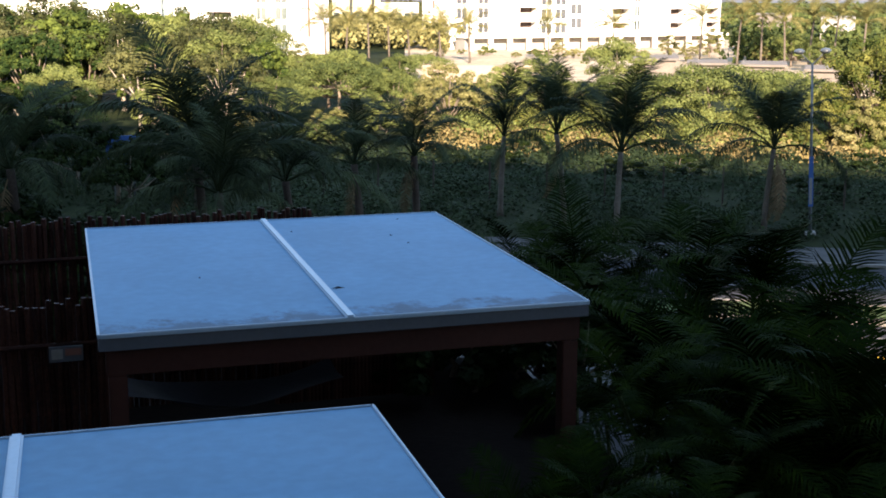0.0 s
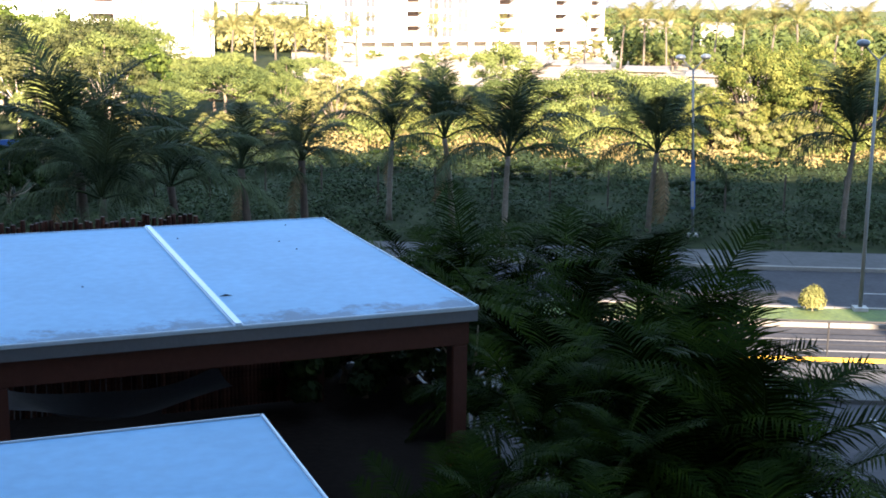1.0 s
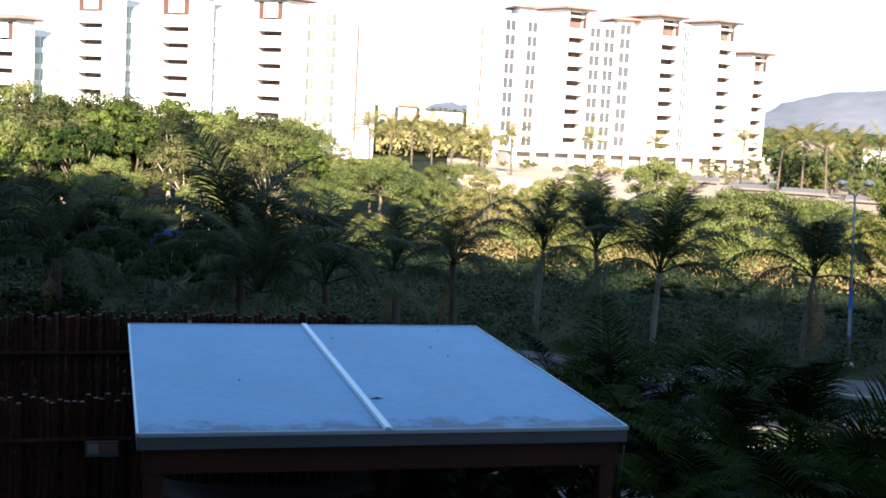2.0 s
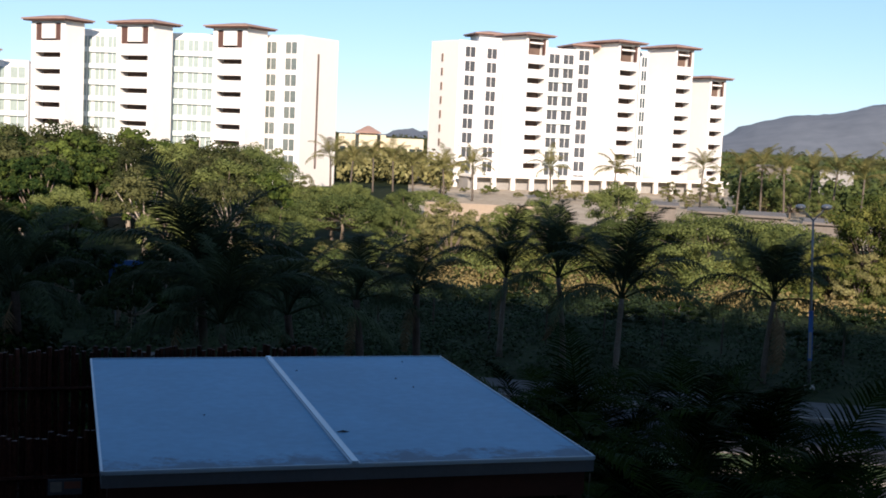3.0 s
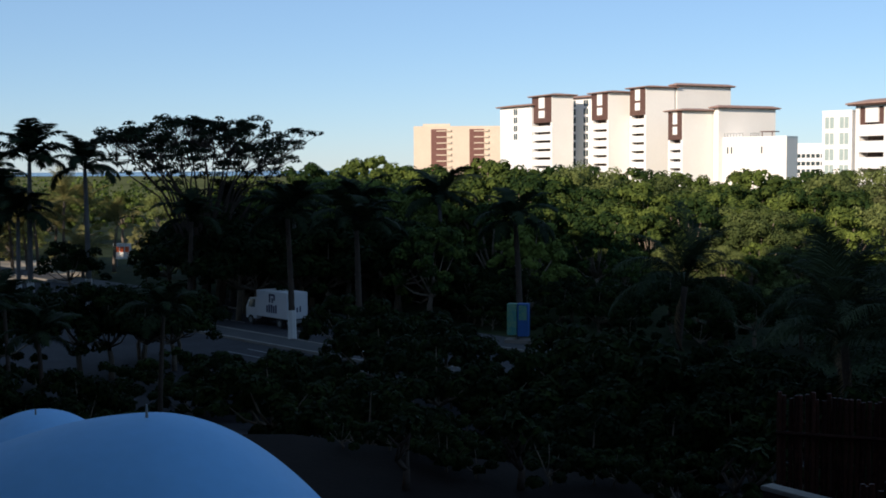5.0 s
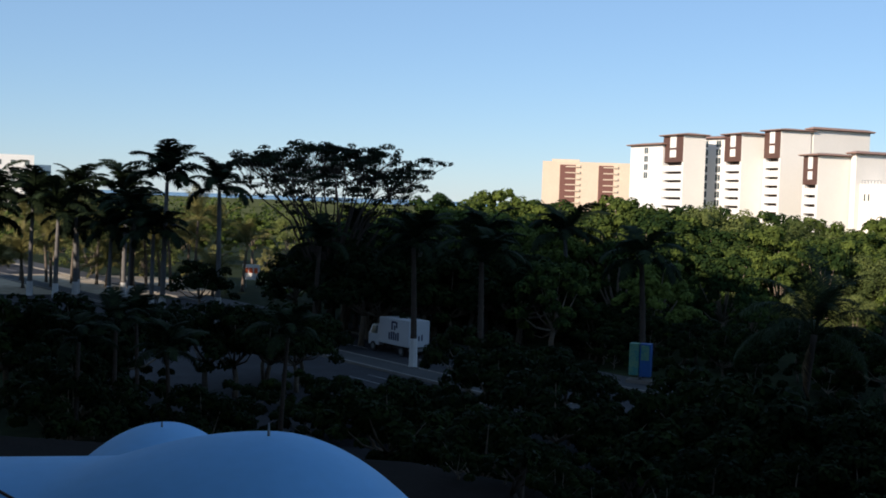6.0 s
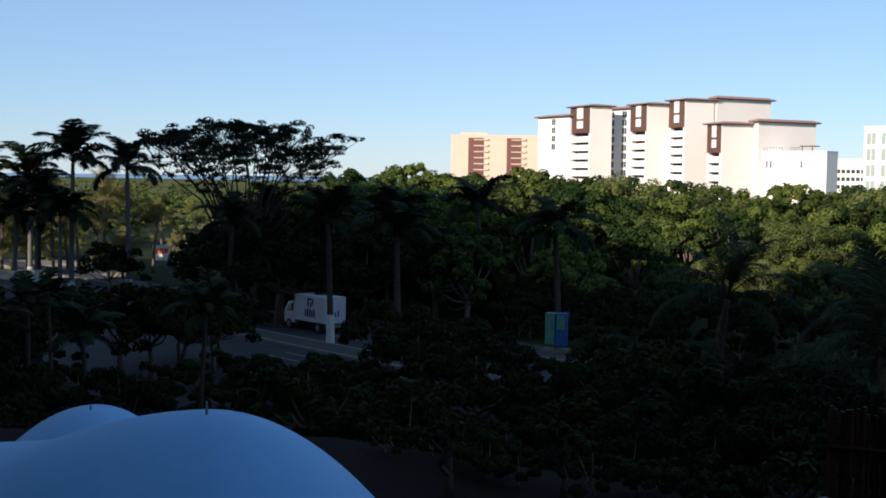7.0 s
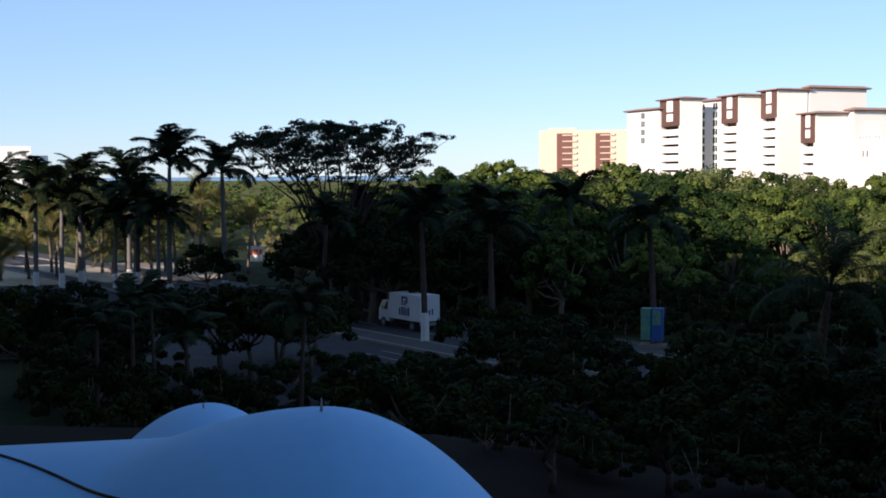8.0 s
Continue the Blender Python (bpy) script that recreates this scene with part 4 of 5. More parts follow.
        for f in range(floors):
            z = top - 0.9 - (f + 0.7) * FLOOR
            if z < 0.3:
                continue
            for j in range(cols):
                wd = part("window", frm, None, house, at=base @ pose((j + 0.5) * cw, 0, z))
                part("pane", pane, None, wd)
            if kind == "glazed":
                part("balcony", Shape().box(0.1, w - 0.1, -0.5, -0.42, z - 0.55, z + 0.1).box(0.1, w - 0.1, -0.5, 0, z - 0.75, z - 0.55), RAIL_GLASS, house, "", base)
    if roof:
        part("roof", Shape().hip(0, w, 0, deep, top, rise * 0.6, 1.2, 0.22), CLAY, house, "clay tiled hipped roof with brown eaves", base)
        part("soffit", Shape().box(-0.95, w + 0.95, -0.95, deep + 0.95, top - 0.22, top - 0.004), BROWN, house, "dark brown soffit", base)
    else:
        part("coping", Shape().box(-0.06, w + 0.06, -0.06, deep, top, top + 0.25), STUCCO, house, "", base)
    return base, w


def hz(r, el):
    return 10 + r * math.tan(radians(el))


left_block = thing("apartment_building", (-38, 225, 0), "white stepped apartment block with clay roofs and cream side walls", "apartment building", "white apartment blocks")
for a in (
        (19.4, 18.2, 17.9, 222, hz(222, 2.3), "left", "plain", 7, 12, dict(cols=2, roof=False, glass=GREEN_GLASS)),
        (18.05, 16.75, 16.05, 216, hz(216, 2.65), "left", "tower", 7, 33, {}),
        (16.2, 14.55, 14.4, 221, hz(221, 2.2), "left", "glazed", 7, 12, dict(cols=2, roof=False, glass=GREEN_GLASS)),
        (14.45, 13.10, 12.3, 214, hz(214, 4.1), "left", "tower", 9, 33, {}),
        (12.4, 10.85, 10.8, 219, hz(219, 3.72), "left", "glazed", 9, 12, dict(cols=3, roof=False, glass=GREEN_GLASS)),
        (10.95, 9.45, 8.6, 213, hz(213, 4.18), "left", "tower", 9, 33, {}),
        (8.6, 6.75, 6.7, 217, hz(217, 3.78), "left", "glazed", 9, 12, dict(cols=3, roof=False, glass=GREEN_GLASS)),
        (6.85, 5.40, 4.5, 211, hz(211, 4.25), "left", "tower", 9, 33, {}),
        (4.75, 2.97, 1.37, 212, hz(212, 3.95), "left", "end", 9, 33, dict(cols=2, roof=False, glass=GREY_GLASS))):
    unit(left_block, *a[:9 - 1], skew=a[8], **a[9])
right_block = thing("apartment_building", (45, 250, 0), "white stepped apartment block with dark balconies and clay roofs", "apartment building", "white apartment blocks")
for a in (
        (-2.79, -4.02, -5.95, 238, hz(238, 4.1), "right", "end", 10, 32, dict(cols=2, roof=False, glass=DARK_OPENING)),
        (-4.75, -4.9, -6.1, 249, hz(249, 4.45), "right", "plain", 0, 12, dict(cols=1)),
        (-5.9, -7.02, -7.95, 240, hz(240, 4.5), "right", "tower", 10, 32, {}),
        (-7.6, -7.95, -9.2, 246, hz(246, 3.9), "right", "glazed", 10, 12, dict(cols=2, roof=False, glass=DARK_OPENING)),
        (-9.0, -9.2, -9.95, 248, hz(248, 4.1), "right", "plain", 10, 12, dict(cols=1, glass=DARK_OPENING)),
        (-9.85, -11.1, -12.0, 246, hz(246, 4.33), "right", "tower", 10, 32, {}),
        (-11.9, -12.05, -12.4, 254, hz(254, 3.9), "right", "plain", 10, 12, dict(cols=1, roof=False)),
        (-12.34, -13.6, -14.35, 254, hz(254, 4.18), "right", "tower", 10, 32, {}),
        (-14.2, -15.15, -15.8, 262, hz(262, 2.9), "right", "tower", 8, 32, dict(rise=0.7))):
    unit(right_block, *a[:9 - 1], skew=a[8], **a[9])
arcade = pose(0, -9, 0, 0, 0, 21)
part("podium", Shape().box(-28, 28, 0.0, 4, 0, 2.3), CONCRETE, right_block, "shaded ground floor arcade", arcade)
part("podium_roof", Shape().box(-28.3, 28.3, -2.3, 4.2, 2.3, 2.75), BEIGE, right_block, "cream arcade roof edge", arcade)
for k in range(15):
    part("column", Shape().box(-28 + k * 3.9, -27.2 + k * 3.9, -2.1, -1.5, 0, 2.3), BEIGE, right_block, "", arcade)
far_block = thing("apartment_building", (-190, 385, 0), "white apartment block with brown-framed towers seen over trees", "apartment building", "white apartment blocks")
for a in (
        (33.4, 32.0, 31.7, 410, hz(410, 2.75), "left", "plain", 4, 25, dict(cols=1)),
        (31.98, 31.1, 30.15, 400, hz(400, 3.2), "left", "tower", 8, 30, dict(frame_=True)),
        (30.4, 29.3, 29.2, 408, hz(408, 3.1), "left", "plain", 8, 20, dict(cols=2, roof=True, glass=GLASS)),
        (29.33, 28.6, 27.6, 398, hz(398, 3.3), "left", "tower", 8, 30, dict(frame_=True)),
        (27.65, 26.95, 25.7, 394, hz(394, 3.5), "left", "tower", 8, 30, dict(frame_=True)),
        (25.75, 25.6, 23.7, 400, hz(400, 3.55), "left", "blank", 8, 25, dict(cols=1, face=BEIGE)),
        (25.97, 25.35, 23.95, 376, hz(376, 2.45), "left", "tower", 8, 30, dict(frame_=True)),
        (24.0, 23.8, 21.8, 380, hz(380, 2.55), "left", "blank", 8, 25, dict(cols=1, face=BEIGE)),
        (23.7, 20.9, 20.7, 372, hz(372, 1.25), "left", "plain", 0, 5, dict(cols=5, roof=False, face=BEIGE))):
    n = 0 if a[6] == "blank" else a[7]
    base, w = unit(far_block, *a[:6], "plain" if a[6] == "blank" else a[6], n, skew=a[8], **a[9])
top = hz(372, 1.25)
for k in (0.10, 0.16, 0.62):
    part("slit_window", Shape().box(w * k, w * k + 0.5, -0.06, 0.05, top - 4.6, top - 2.6), DARK_OPENING, far_block, "", base)
for x0, x1 in ((0.06, 0.34), (0.46, 0.60)):
    part("roof_rail", Shape().box(w * x0, w * x1, 0.1, 0.16, top + 1.2, top + 1.3), STEEL, far_block, "thin roof terrace rail", base)
    for j in range(7):
        x = w * (x0 + (x1 - x0) * j / 6)
        part("rail_post", Shape().box(x - 0.05, x + 0.05, 0.1, 0.16, top + 0.25, top + 1.2), STEEL, far_block, "", base)
part("pergola", Shape().box(w * 0.60, w * 0.80, 0.2, 4, top + 1.5, top + 1.75).box(w * 0.62, w * 0.63, 0.4, 0.6, top + 0.25, top + 1.5).box(w * 0.77, w * 0.78, 0.4, 0.6, top + 0.25, top + 1.5), BROWN, far_block, "dark roof terrace pergola", base)


def slab_block(name, label, az0, az1, r, z1, material, stripe=None, stripes=(), floors=6, win=None, cols=0, roof=False):
    """A plain far block facing the camera, with vertical bands or rows of windows."""
    a, b = polar(az0, r), polar(az1, r)
    h = thing(name, (a.x, a.y, 0), label, "building", turn=math.degrees(math.atan2(b.y - a.y, b.x - a.x)))
    w = (b - a).length
    part("wall", Shape().box(0, w, 0, 12, 0, z1), material, h)
    if stripes:
        part("roof_room", Shape().box(w * 0.1, w * 0.4, 1, 8, z1, z1 + 1.2), material, h)
    for s0, s1 in stripes:
        part("band", Shape().box(w * s0, w * s1, -0.15, 0.0, 0.2, z1 - 1.5), stripe, h, "dark maroon vertical band")
        for f in range(int(z1 / 3)):
            part("ledge", Shape().box(w * s1 - w * 0.11, w * s1, -0.4, -0.15, f * 3 + 1.0, f * 3 + 1.5), material, h)
            part("balcony", Shape().box(w * s1 + 0.2, w * s1 + w * 0.05, -0.8, 0.0, f * 3 + 1.0, f * 3 + 2.0), material, h)
    if cols:
        me = Shape().box(-0.7, 0.7, -0.08, 0.05, 0, 1.5).mesh("window", win or GLASS)
        for f in range(int((z1 - 1) / 3)):
            for c in range(cols):
                part("window", me, None, h, at=pose((c + 0.5) * w / cols, 0, f * 3 + 1.0))
    if roof:
        part("roof", Shape().hip(0, w, 0, 12, z1, 1.6, 1.0), CLAY, h)
    return h


slab_block("apartment_tower", "tan apartment tower with maroon bands seen over trees", 37.3, 33.2, 640, hz(640, 1.85), TAN, MAROON, ((0.19, 0.36), (0.61, 0.77)))
slab_block("apartment_tower", "far white apartment tower behind palms", 62.4, 59.55, 420, hz(420, 1.25), STUCCO, win=GREY_GLASS, cols=5)
slab_block("apartment_tower", "low white wing of a far tower", 59.55, 58.85, 430, hz(430, 0.85), STUCCO, win=GREEN_GLASS, cols=3)
slab_block("apartment_building", "far white block with rows of small windows", 20.9, 19.3, 520, hz(520, 0.95), STUCCO, win=GLASS, cols=8)
slab_block("villa", "ochre stucco house with clay roof among palms", 1.2, -0.9, 330, 8.6, OCHRE, win=GLASS, cols=6)
slab_block("villa", "ochre house wing with hipped clay roof", 0.3, -0.5, 322, 9.0, OCHRE, win=GLASS, cols=2, roof=True)
slab_block("villa", "low ochre house among palms", -0.9, -2.6, 325, 8.0, OCHRE, win=GLASS, cols=5)
slab_block("villa", "unfinished flat-roofed concrete house among palms", -17.3, -18.8, 232, 6.8, DULL_WALL, win=DARK_OPENING, cols=4)
slab_block("villa", "pale low house with flat roof", -20.0, -21.4, 215, 6.6, CONCRETE, win=DARK_OPENING, cols=4)
for k, (az0, az1, r, z1) in enumerate(((-12.2, -14.0, 164, 1.9), (-14.6, -16.1, 158, 1.7), (-16.9, -18.6, 150, 2.0), (-19.6, -21.2, 146, 1.8))):
    sh = slab_block("shed", "low storage shed with dusty flat concrete roof", az0, az1, r, z1, DULL_WALL, win=DARK_OPENING, cols=4)
    part("roof", Shape().box(-0.4, (polar(az0, r) - polar(az1, r)).length + 0.4, -0.5, 9.0, z1, z1 + 0.25), DULL_WALL, sh, "dusty flat concrete roof")
single("boundary_wall", Shape().box(-6, 9.5, 0, 0.4, 0, 1.85), SAND_WALL, "long cream rendered boundary wall", "wall", at=pose(13.2, 149.4, 0, 0, 0, -6))

# hills
for name, az0, az1, r, peaks in (("hill", -14.0, -34.0, 2300, ((-14.0, -0.3), (-15.9, 0.5), (-17.2, 1.05), (-18.6, 1.42), (-19.6, 1.5), (-20.6, 1.6), (-22.4, 2.05), (-24.0, 1.9), (-25.2, 1.8), (-28.0, 1.9), (-34.0, 1.2))), ("hill", 1.2, -4.5, 2450, ((1.2, -0.6), (-0.3, -0.5), (-1.2, 0.0), (-1.9, 0.12), (-2.8, 0.0), (-4.5, -0.6)))):
    s, n = Shape(), 90
    vs = []
    for j in range(6):
        for i in range(n + 1):
            az = az0 + (az1 - az0) * i / n
            el = float(np.interp(-az, [-c for c, h in peaks], [h for c, h in peaks]))
            zt = max(2.0, hz(r, el) + 6 * noise.noise((az * 1.3, j * 0.5, 3)) + 3 * noise.noise((az * 4.0, j, 9)))
            q = polar(az, r + (j - 4) * 110)
            vs.append((q.x, q.y, zt * math.sin(math.pi / 2 * min(1, j / 4)) - 1 if j < 5 else zt * 0.5))
    s.add(vs, [(j * (n + 1) + i, j * (n + 1) + i + 1, (j + 1) * (n + 1) + i + 1, (j + 1) * (n + 1) + i) for j in range(5) for i in range(n)])
    single(name, s, ROCK, "far scrub hill with blue-grey haze put into its colour", "hill", kind="structure", smooth=True)

# far belt of palms and trees along the horizon: countless
for name, az0, az1, r0, r1, h, mt in (("far_trees", -15, -34, 300, 520, 8.6, BRIGHT), ("far_trees", 3, -4.5, 235, 300, 5.5, GOLD), ("far_trees", 4, -5, 345, 520, 8.5, OLIVE), ("far_trees", -16.6, -31, 190, 240, 5.6, BRIGHT), ("far_trees", 72, 43, 190, 420, 8.0, MANGO), ("far_trees", -4, -16, 300, 420, 5, OLIVE)):
    rs = random.Random(int(r0))
    bl = []
    for i in range(150):
        q = polar(rs.uniform(az1, az0), rs.uniform(r0, r1))
        hh = h * rs.uniform(0.55, 1.0)
        for j in range(3):
            bl.append((q.x + rs.uniform(-2, 2), q.y + rs.uniform(-2, 2), max(1.2, hh * (0.3 + 0.27 * j)), rs.uniform(1.6, 2.6)))
    single(name, foliage(bl, 16000, 0.5, int(r0) + 1, 0.9), mt, "far belt of sunlit trees", "trees", kind="stuff")

# low ground cover of the field
rs = random.Random(3)
bl = []
for i in range(950):
    p = STREET @ Vector((-40 + 95 * rs.random(), 52.5 + 28 * rs.random(), 0))
    bl.append((p.x, p.y, 0.1 + 0.25 * rs.random(), rs.uniform(0.5, 1.3)))
single("ground_cover", foliage(bl, 150000, 0.095, 8, 0.75, 0.9), WEED, "tangled low weeds covering the field", "weeds", kind="stuff")
bl = []
for i in range(300):
    p = STREET @ Vector((-14 + 60 * rs.random(), 79.5 + 22 * rs.random() ** 1.4, 0))
    bl.append((p.x, p.y, 0.15, rs.uniform(0.5, 1.2)))
for mt, label, n, r0 in ((BRIGHT, "tangle of sunlit green bushes in the field", 190, 1.0), (VINE, "tangle of yellow-green bushes in the field", 150, 0.9)):
    b2 = []
    for i in range(n):
        p = STREET @ Vector((-14 + 62 * rs.random(), 83 + 22 * rs.random(), 0))
        q = r0 * rs.uniform(0.6, 1.5)
        b2 += [(p.x, p.y, q * 0.6, q), (p.x + rs.uniform(-1, 1), p.y + rs.uniform(-1, 1), q * 1.1, q * 0.6)]
    single("scrub", foliage(b2, 40000, 0.105, n, 0.8, 0.3), mt, label, "bushes", kind="stuff")
single("dry_grass", foliage(bl, 34000, 0.13, 9, 0.9, 0.1), STRAW, "patches of dry straw-coloured grass in the field", "grass", kind="stuff")


# ---- flat roofs close by ----
def canopy(at, turn, w, d, seam, floor_z):
    """A shelter with a flat white sheet roof, grey fascia, timber beam and posts."""
    c = thing("pavilion", at, "timber pavilion with flat white sheet roof and grey fascia", "pavilion", turn=turn)
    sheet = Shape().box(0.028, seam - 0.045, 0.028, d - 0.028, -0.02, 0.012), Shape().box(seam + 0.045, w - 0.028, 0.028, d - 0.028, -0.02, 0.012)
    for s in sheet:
        part("roof_panel", bevelled(s, 0.006), ROOF_SHEET, c, "white sheet tinted blue for sky light, grey water stains along the low edge")
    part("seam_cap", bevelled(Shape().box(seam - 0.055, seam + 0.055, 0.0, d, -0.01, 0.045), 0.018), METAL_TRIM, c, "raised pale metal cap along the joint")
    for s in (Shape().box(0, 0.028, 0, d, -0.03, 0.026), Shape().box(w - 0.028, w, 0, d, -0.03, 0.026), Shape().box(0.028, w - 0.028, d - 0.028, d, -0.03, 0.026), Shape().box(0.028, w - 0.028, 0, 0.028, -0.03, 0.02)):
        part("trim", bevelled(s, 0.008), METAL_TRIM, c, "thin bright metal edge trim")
    for x0, x1, y0, y1 in ((0.01, w - 0.01, 0.015, 0.06), (0.01, 0.06, 0.06, d - 0.06), (w - 0.06, w - 0.01, 0.06, d - 0.06), (0.01, w - 0.01, d - 0.06, d - 0.01)):
        part("fascia", Shape().box(x0, x1, y0, y1, -0.17, -0.031), FASCIA, c)
    part("ceiling_board", Shape().box(0.06, w - 0.06, 0.06, d - 0.06, -0.10, -0.03), TIMBER, c)
    part("beam", bevelled(Shape().box(0.08, w - 0.08, 0.10, 0.28, -0.48, -0.172), 0.015), TIMBER, c)
    part("beam", bevelled(Shape().box(0.08, w - 0.08, d - 0.28, d - 0.10, -0.48, -0.172), 0.015), TIMBER, c)
    for x in (0.10, w - 0.30):
        for y in (0.10, d - 0.30):
            part("post", bevelled(Shape().box(x, x + 0.2, y, y + 0.2, floor_z - at[2], -0.482), 0.015), TIMBER, c)
    return c


main = canopy((-2.66, 13.47, 6.31), 12.9, 5.70, 6.62, 2.78, 3.2)
pole = Shape().tube([(0, 0, 0), (0, 0, 1.2), (0, 0, 1.21), (0, 0, 2.55)], [0.045, 0.043, 0.047, 0.042], 6).mesh("slat", BAMBOO)
for k in range(40):
    part("slat", pole, None, main, at=pose(2.9 + k * 0.065, 6.3, -3.0))
for x, y, rx, ry in ((2.95, 1.50, 0.09, 0.035), (1.35, 2.55, 0.016, 0.016), (3.05, 5.45, 0.018, 0.014), (4.45, 4.75, 0.022, 0.03), (4.55, 4.1, 0.02, 0.02), (4.9, 6.1, 0.018, 0.014)):
    single("dropped_leaf", Shape().add([(-rx, 0, 0.002), (0, -ry, 0.012), (rx, 0, 0.002), (0, ry, 0.016)], [(0, 1, 2, 3)]), SOIL, "small dark dead leaf lying on the roof", "leaf", "leaves on the roof", at=main.matrix_basis @ pose(x, y, 0.015))
second = canopy((-4.62, 5.82, 6.31), 12.6, 5.9, 3.95, 2.87, 3.2)
# cloth hammock under the roof
cloth = Shape()
vs = []
for j in range(9):
    for i in range(25):
        u, v = i / 24, j / 8
        vs.append((0.3 + 2.6 * u, 1.0 + 0.9 * v, -1.0 - 0.35 * math.sin(math.pi * u) * (0.6 + 0.4 * math.sin(math.pi * v)) + 0.03 * math.sin(9 * u + 4 * v)))
cloth.add(vs, [(j * 25 + i, j * 25 + i + 1, (j + 1) * 25 + i + 1, (j + 1) * 25 + i) for j in range(8) for i in range(24)])
single("shade_cloth", cloth, mat("dark_blue_cloth", (0.014, 0.016, 0.024), 0.9, 0.3, 2.0, 0.3), "dark blue cloth slung under the timber roof", "cloth", at=main.matrix_basis, smooth=True)


def bamboo_fence(x0, y0, x1, y1, z0, top, step, label):
    f = thing("bamboo_fence", (x0, y0, z0), label, "fence", turn=math.degrees(math.atan2(y1 - y0, x1 - x0)))
    n = int(math.hypot(x1 - x0, y1 - y0) / step)
    rnd = random.Random(n)
    h = top - z0
    kinds = []
    for q in range(4):
        pts, rad = [], []
        for i in range(9):
            pts += [(0.006 * math.sin(i * 1.7 + q), 0.006 * math.cos(i * 2.1 + q), h * i / 8)]
            rad += [step * 0.46 * (1 + 0.12 * (i % 2))]
        kinds.append(Shape().tube(pts, rad, 6).mesh("cane", BAMBOO))
    for i in range(n):
        part("cane", kinds[i % 4], None, f, at=pose((i + 0.5) * step, rnd.uniform(-0.012, 0.012), 0, rnd.uniform(-0.4, 0.4), rnd.uniform(-0.6, 0.6), rnd.uniform(0, 360)) @ Matrix.Diagonal((1, 1, rnd.uniform(0.965, 1.01), 1)))
    for z in (h * 0.8, h * 0.3):
        part("rail", Shape().tube([(0, -step * 0.9, z), (n * step, -step * 0.9, z)], [0.035, 0.035], 6), BAMBOO, f)
    return f


bamboo_fence(-7.4, 19.55, -0.6, 21.35, 3.2, 6.42, 0.085, "tall dark brown bamboo cane fence")
bamboo_fence(-4.95, 15.95, -3.05, 16.45, 3.2, 6.05, 0.085, "dark brown bamboo cane screen beside the pavilion")
plate = thing("notice_plate", (-3.82, 16.02, 5.3), "small notice plate with dull red and pale print on the fence", "sign", turn=14)
part("board", Shape().box(0, 0.42, -0.03, 0, 0, 0.2), FASCIA, plate)
part("print", Shape().box(0.2, 0.40, -0.036, -0.03, 0.08, 0.17), MAROON, plate, "dull red bars")
part("picture", Shape().box(0.03, 0.17, -0.036, -0.03, 0.04, 0.17), LINE, plate, "pale patch")
shower = thing("shower_wall", (-6.27, 16.2, 3.2), "dark free-standing garden shower wall with pale coping", "wall", turn=-19)
part("wall", Shape().box(0, 1.3, 0, 0.16, 0, 2.5), TIMBER, shower)
part("coping", bevelled(Shape().box(-0.03, 1.33, -0.04, 0.2, 2.5, 2.56), 0.01), KERB, shower, "pale stone coping")
part("shower_head", Shape().tube([(0.7, 0, 2.1), (0.66, -0.25, 2.18), (0.55, -0.42, 2.05)], [0.02, 0.02, 0.05], 8), STEEL, shower, "chrome shower arm and head")

def plumeria(at, seed):
    rnd = random.Random(seed)
    p = thing("plumeria_tree", at, "small garden tree with forked bare branches", "tree", "small trees round the pool")
    w, ends = Shape().tube([(0, 0, -0.05), (0.02, 0.02, 0.45)], [0.09, 0.07], 8), [((0.02, 0.02, 0.42), 0.06, 0)]
    tips = []
    while ends:
        q, r, lv = ends.pop()
        for k in range(3 if lv == 0 else 2):
            a = rnd.uniform(0, 6.3)
            e = Vector(q) + Vector((math.cos(a) * 0.26, math.sin(a) * 0.26, rnd.uniform(0.22, 0.38)))
            w.tube([q, (Vector(q) + e) / 2 + Vector((0, 0, -0.02)), e], [r, r * 0.85, r * 0.75], 6)
            if lv < 2:
                ends.append((tuple(e), r * 0.72, lv + 1))
            else:
                tips.append((e.x, e.y, e.z + 0.08, 0.2))
    part("trunk", w, DARK_BARK, p, smooth=True)
    part("crown", foliage(tips, 420, 0.09, seed, 0.8), SHRUB, p)


for i, (x, y) in enumerate(((-14.2, 22.6), (-9.1, 22.4), (-16.2, 21.2), (-6.8, 21.6))):
    plumeria((x, y, 3.2), 500 + i)

# ---- tent ----
tent = thing("tensile_tent", (-10.69, 8.12, 3.2), "white stretched membrane tent with rounded humps, tinted blue for sky light", "tent", turn=48.0)
# x: to the right as seen from the balcony; y: away from it


def membrane_z(x, y):
    """Height of the stretched cloth: two humps and a long ridge, blended."""
    a = 4.22 - (0.30 if x > 1.0 else 0.115) * (x - 1.0) ** 2 - 0.16 * (y - 0.2) ** 2
    b = 3.41 - (0.55 if x > -0.62 else 0.42) * (x + 0.62) ** 2 - 0.10 * (y - 5.0) ** 2
    c = 3.66 + 0.02 * (x + 5.5) - 0.10 * (y - 0.8) ** 2 - (0.5 * (x - 0.2) ** 2 if x > 0.2 else 0)
    k = 14.0
    return max(0.6, math.log(sum(math.exp(k * (q - 4)) for q in (a, b, c))) / k + 4)


s, nx, ny = Shape(), 96, 72
vs = [(x, y, membrane_z(x, y)) for y in (-3.6 + 10.5 * j / ny for j in range(ny + 1)) for x in (-5.5 + 9.0 * i / nx for i in range(nx + 1))]
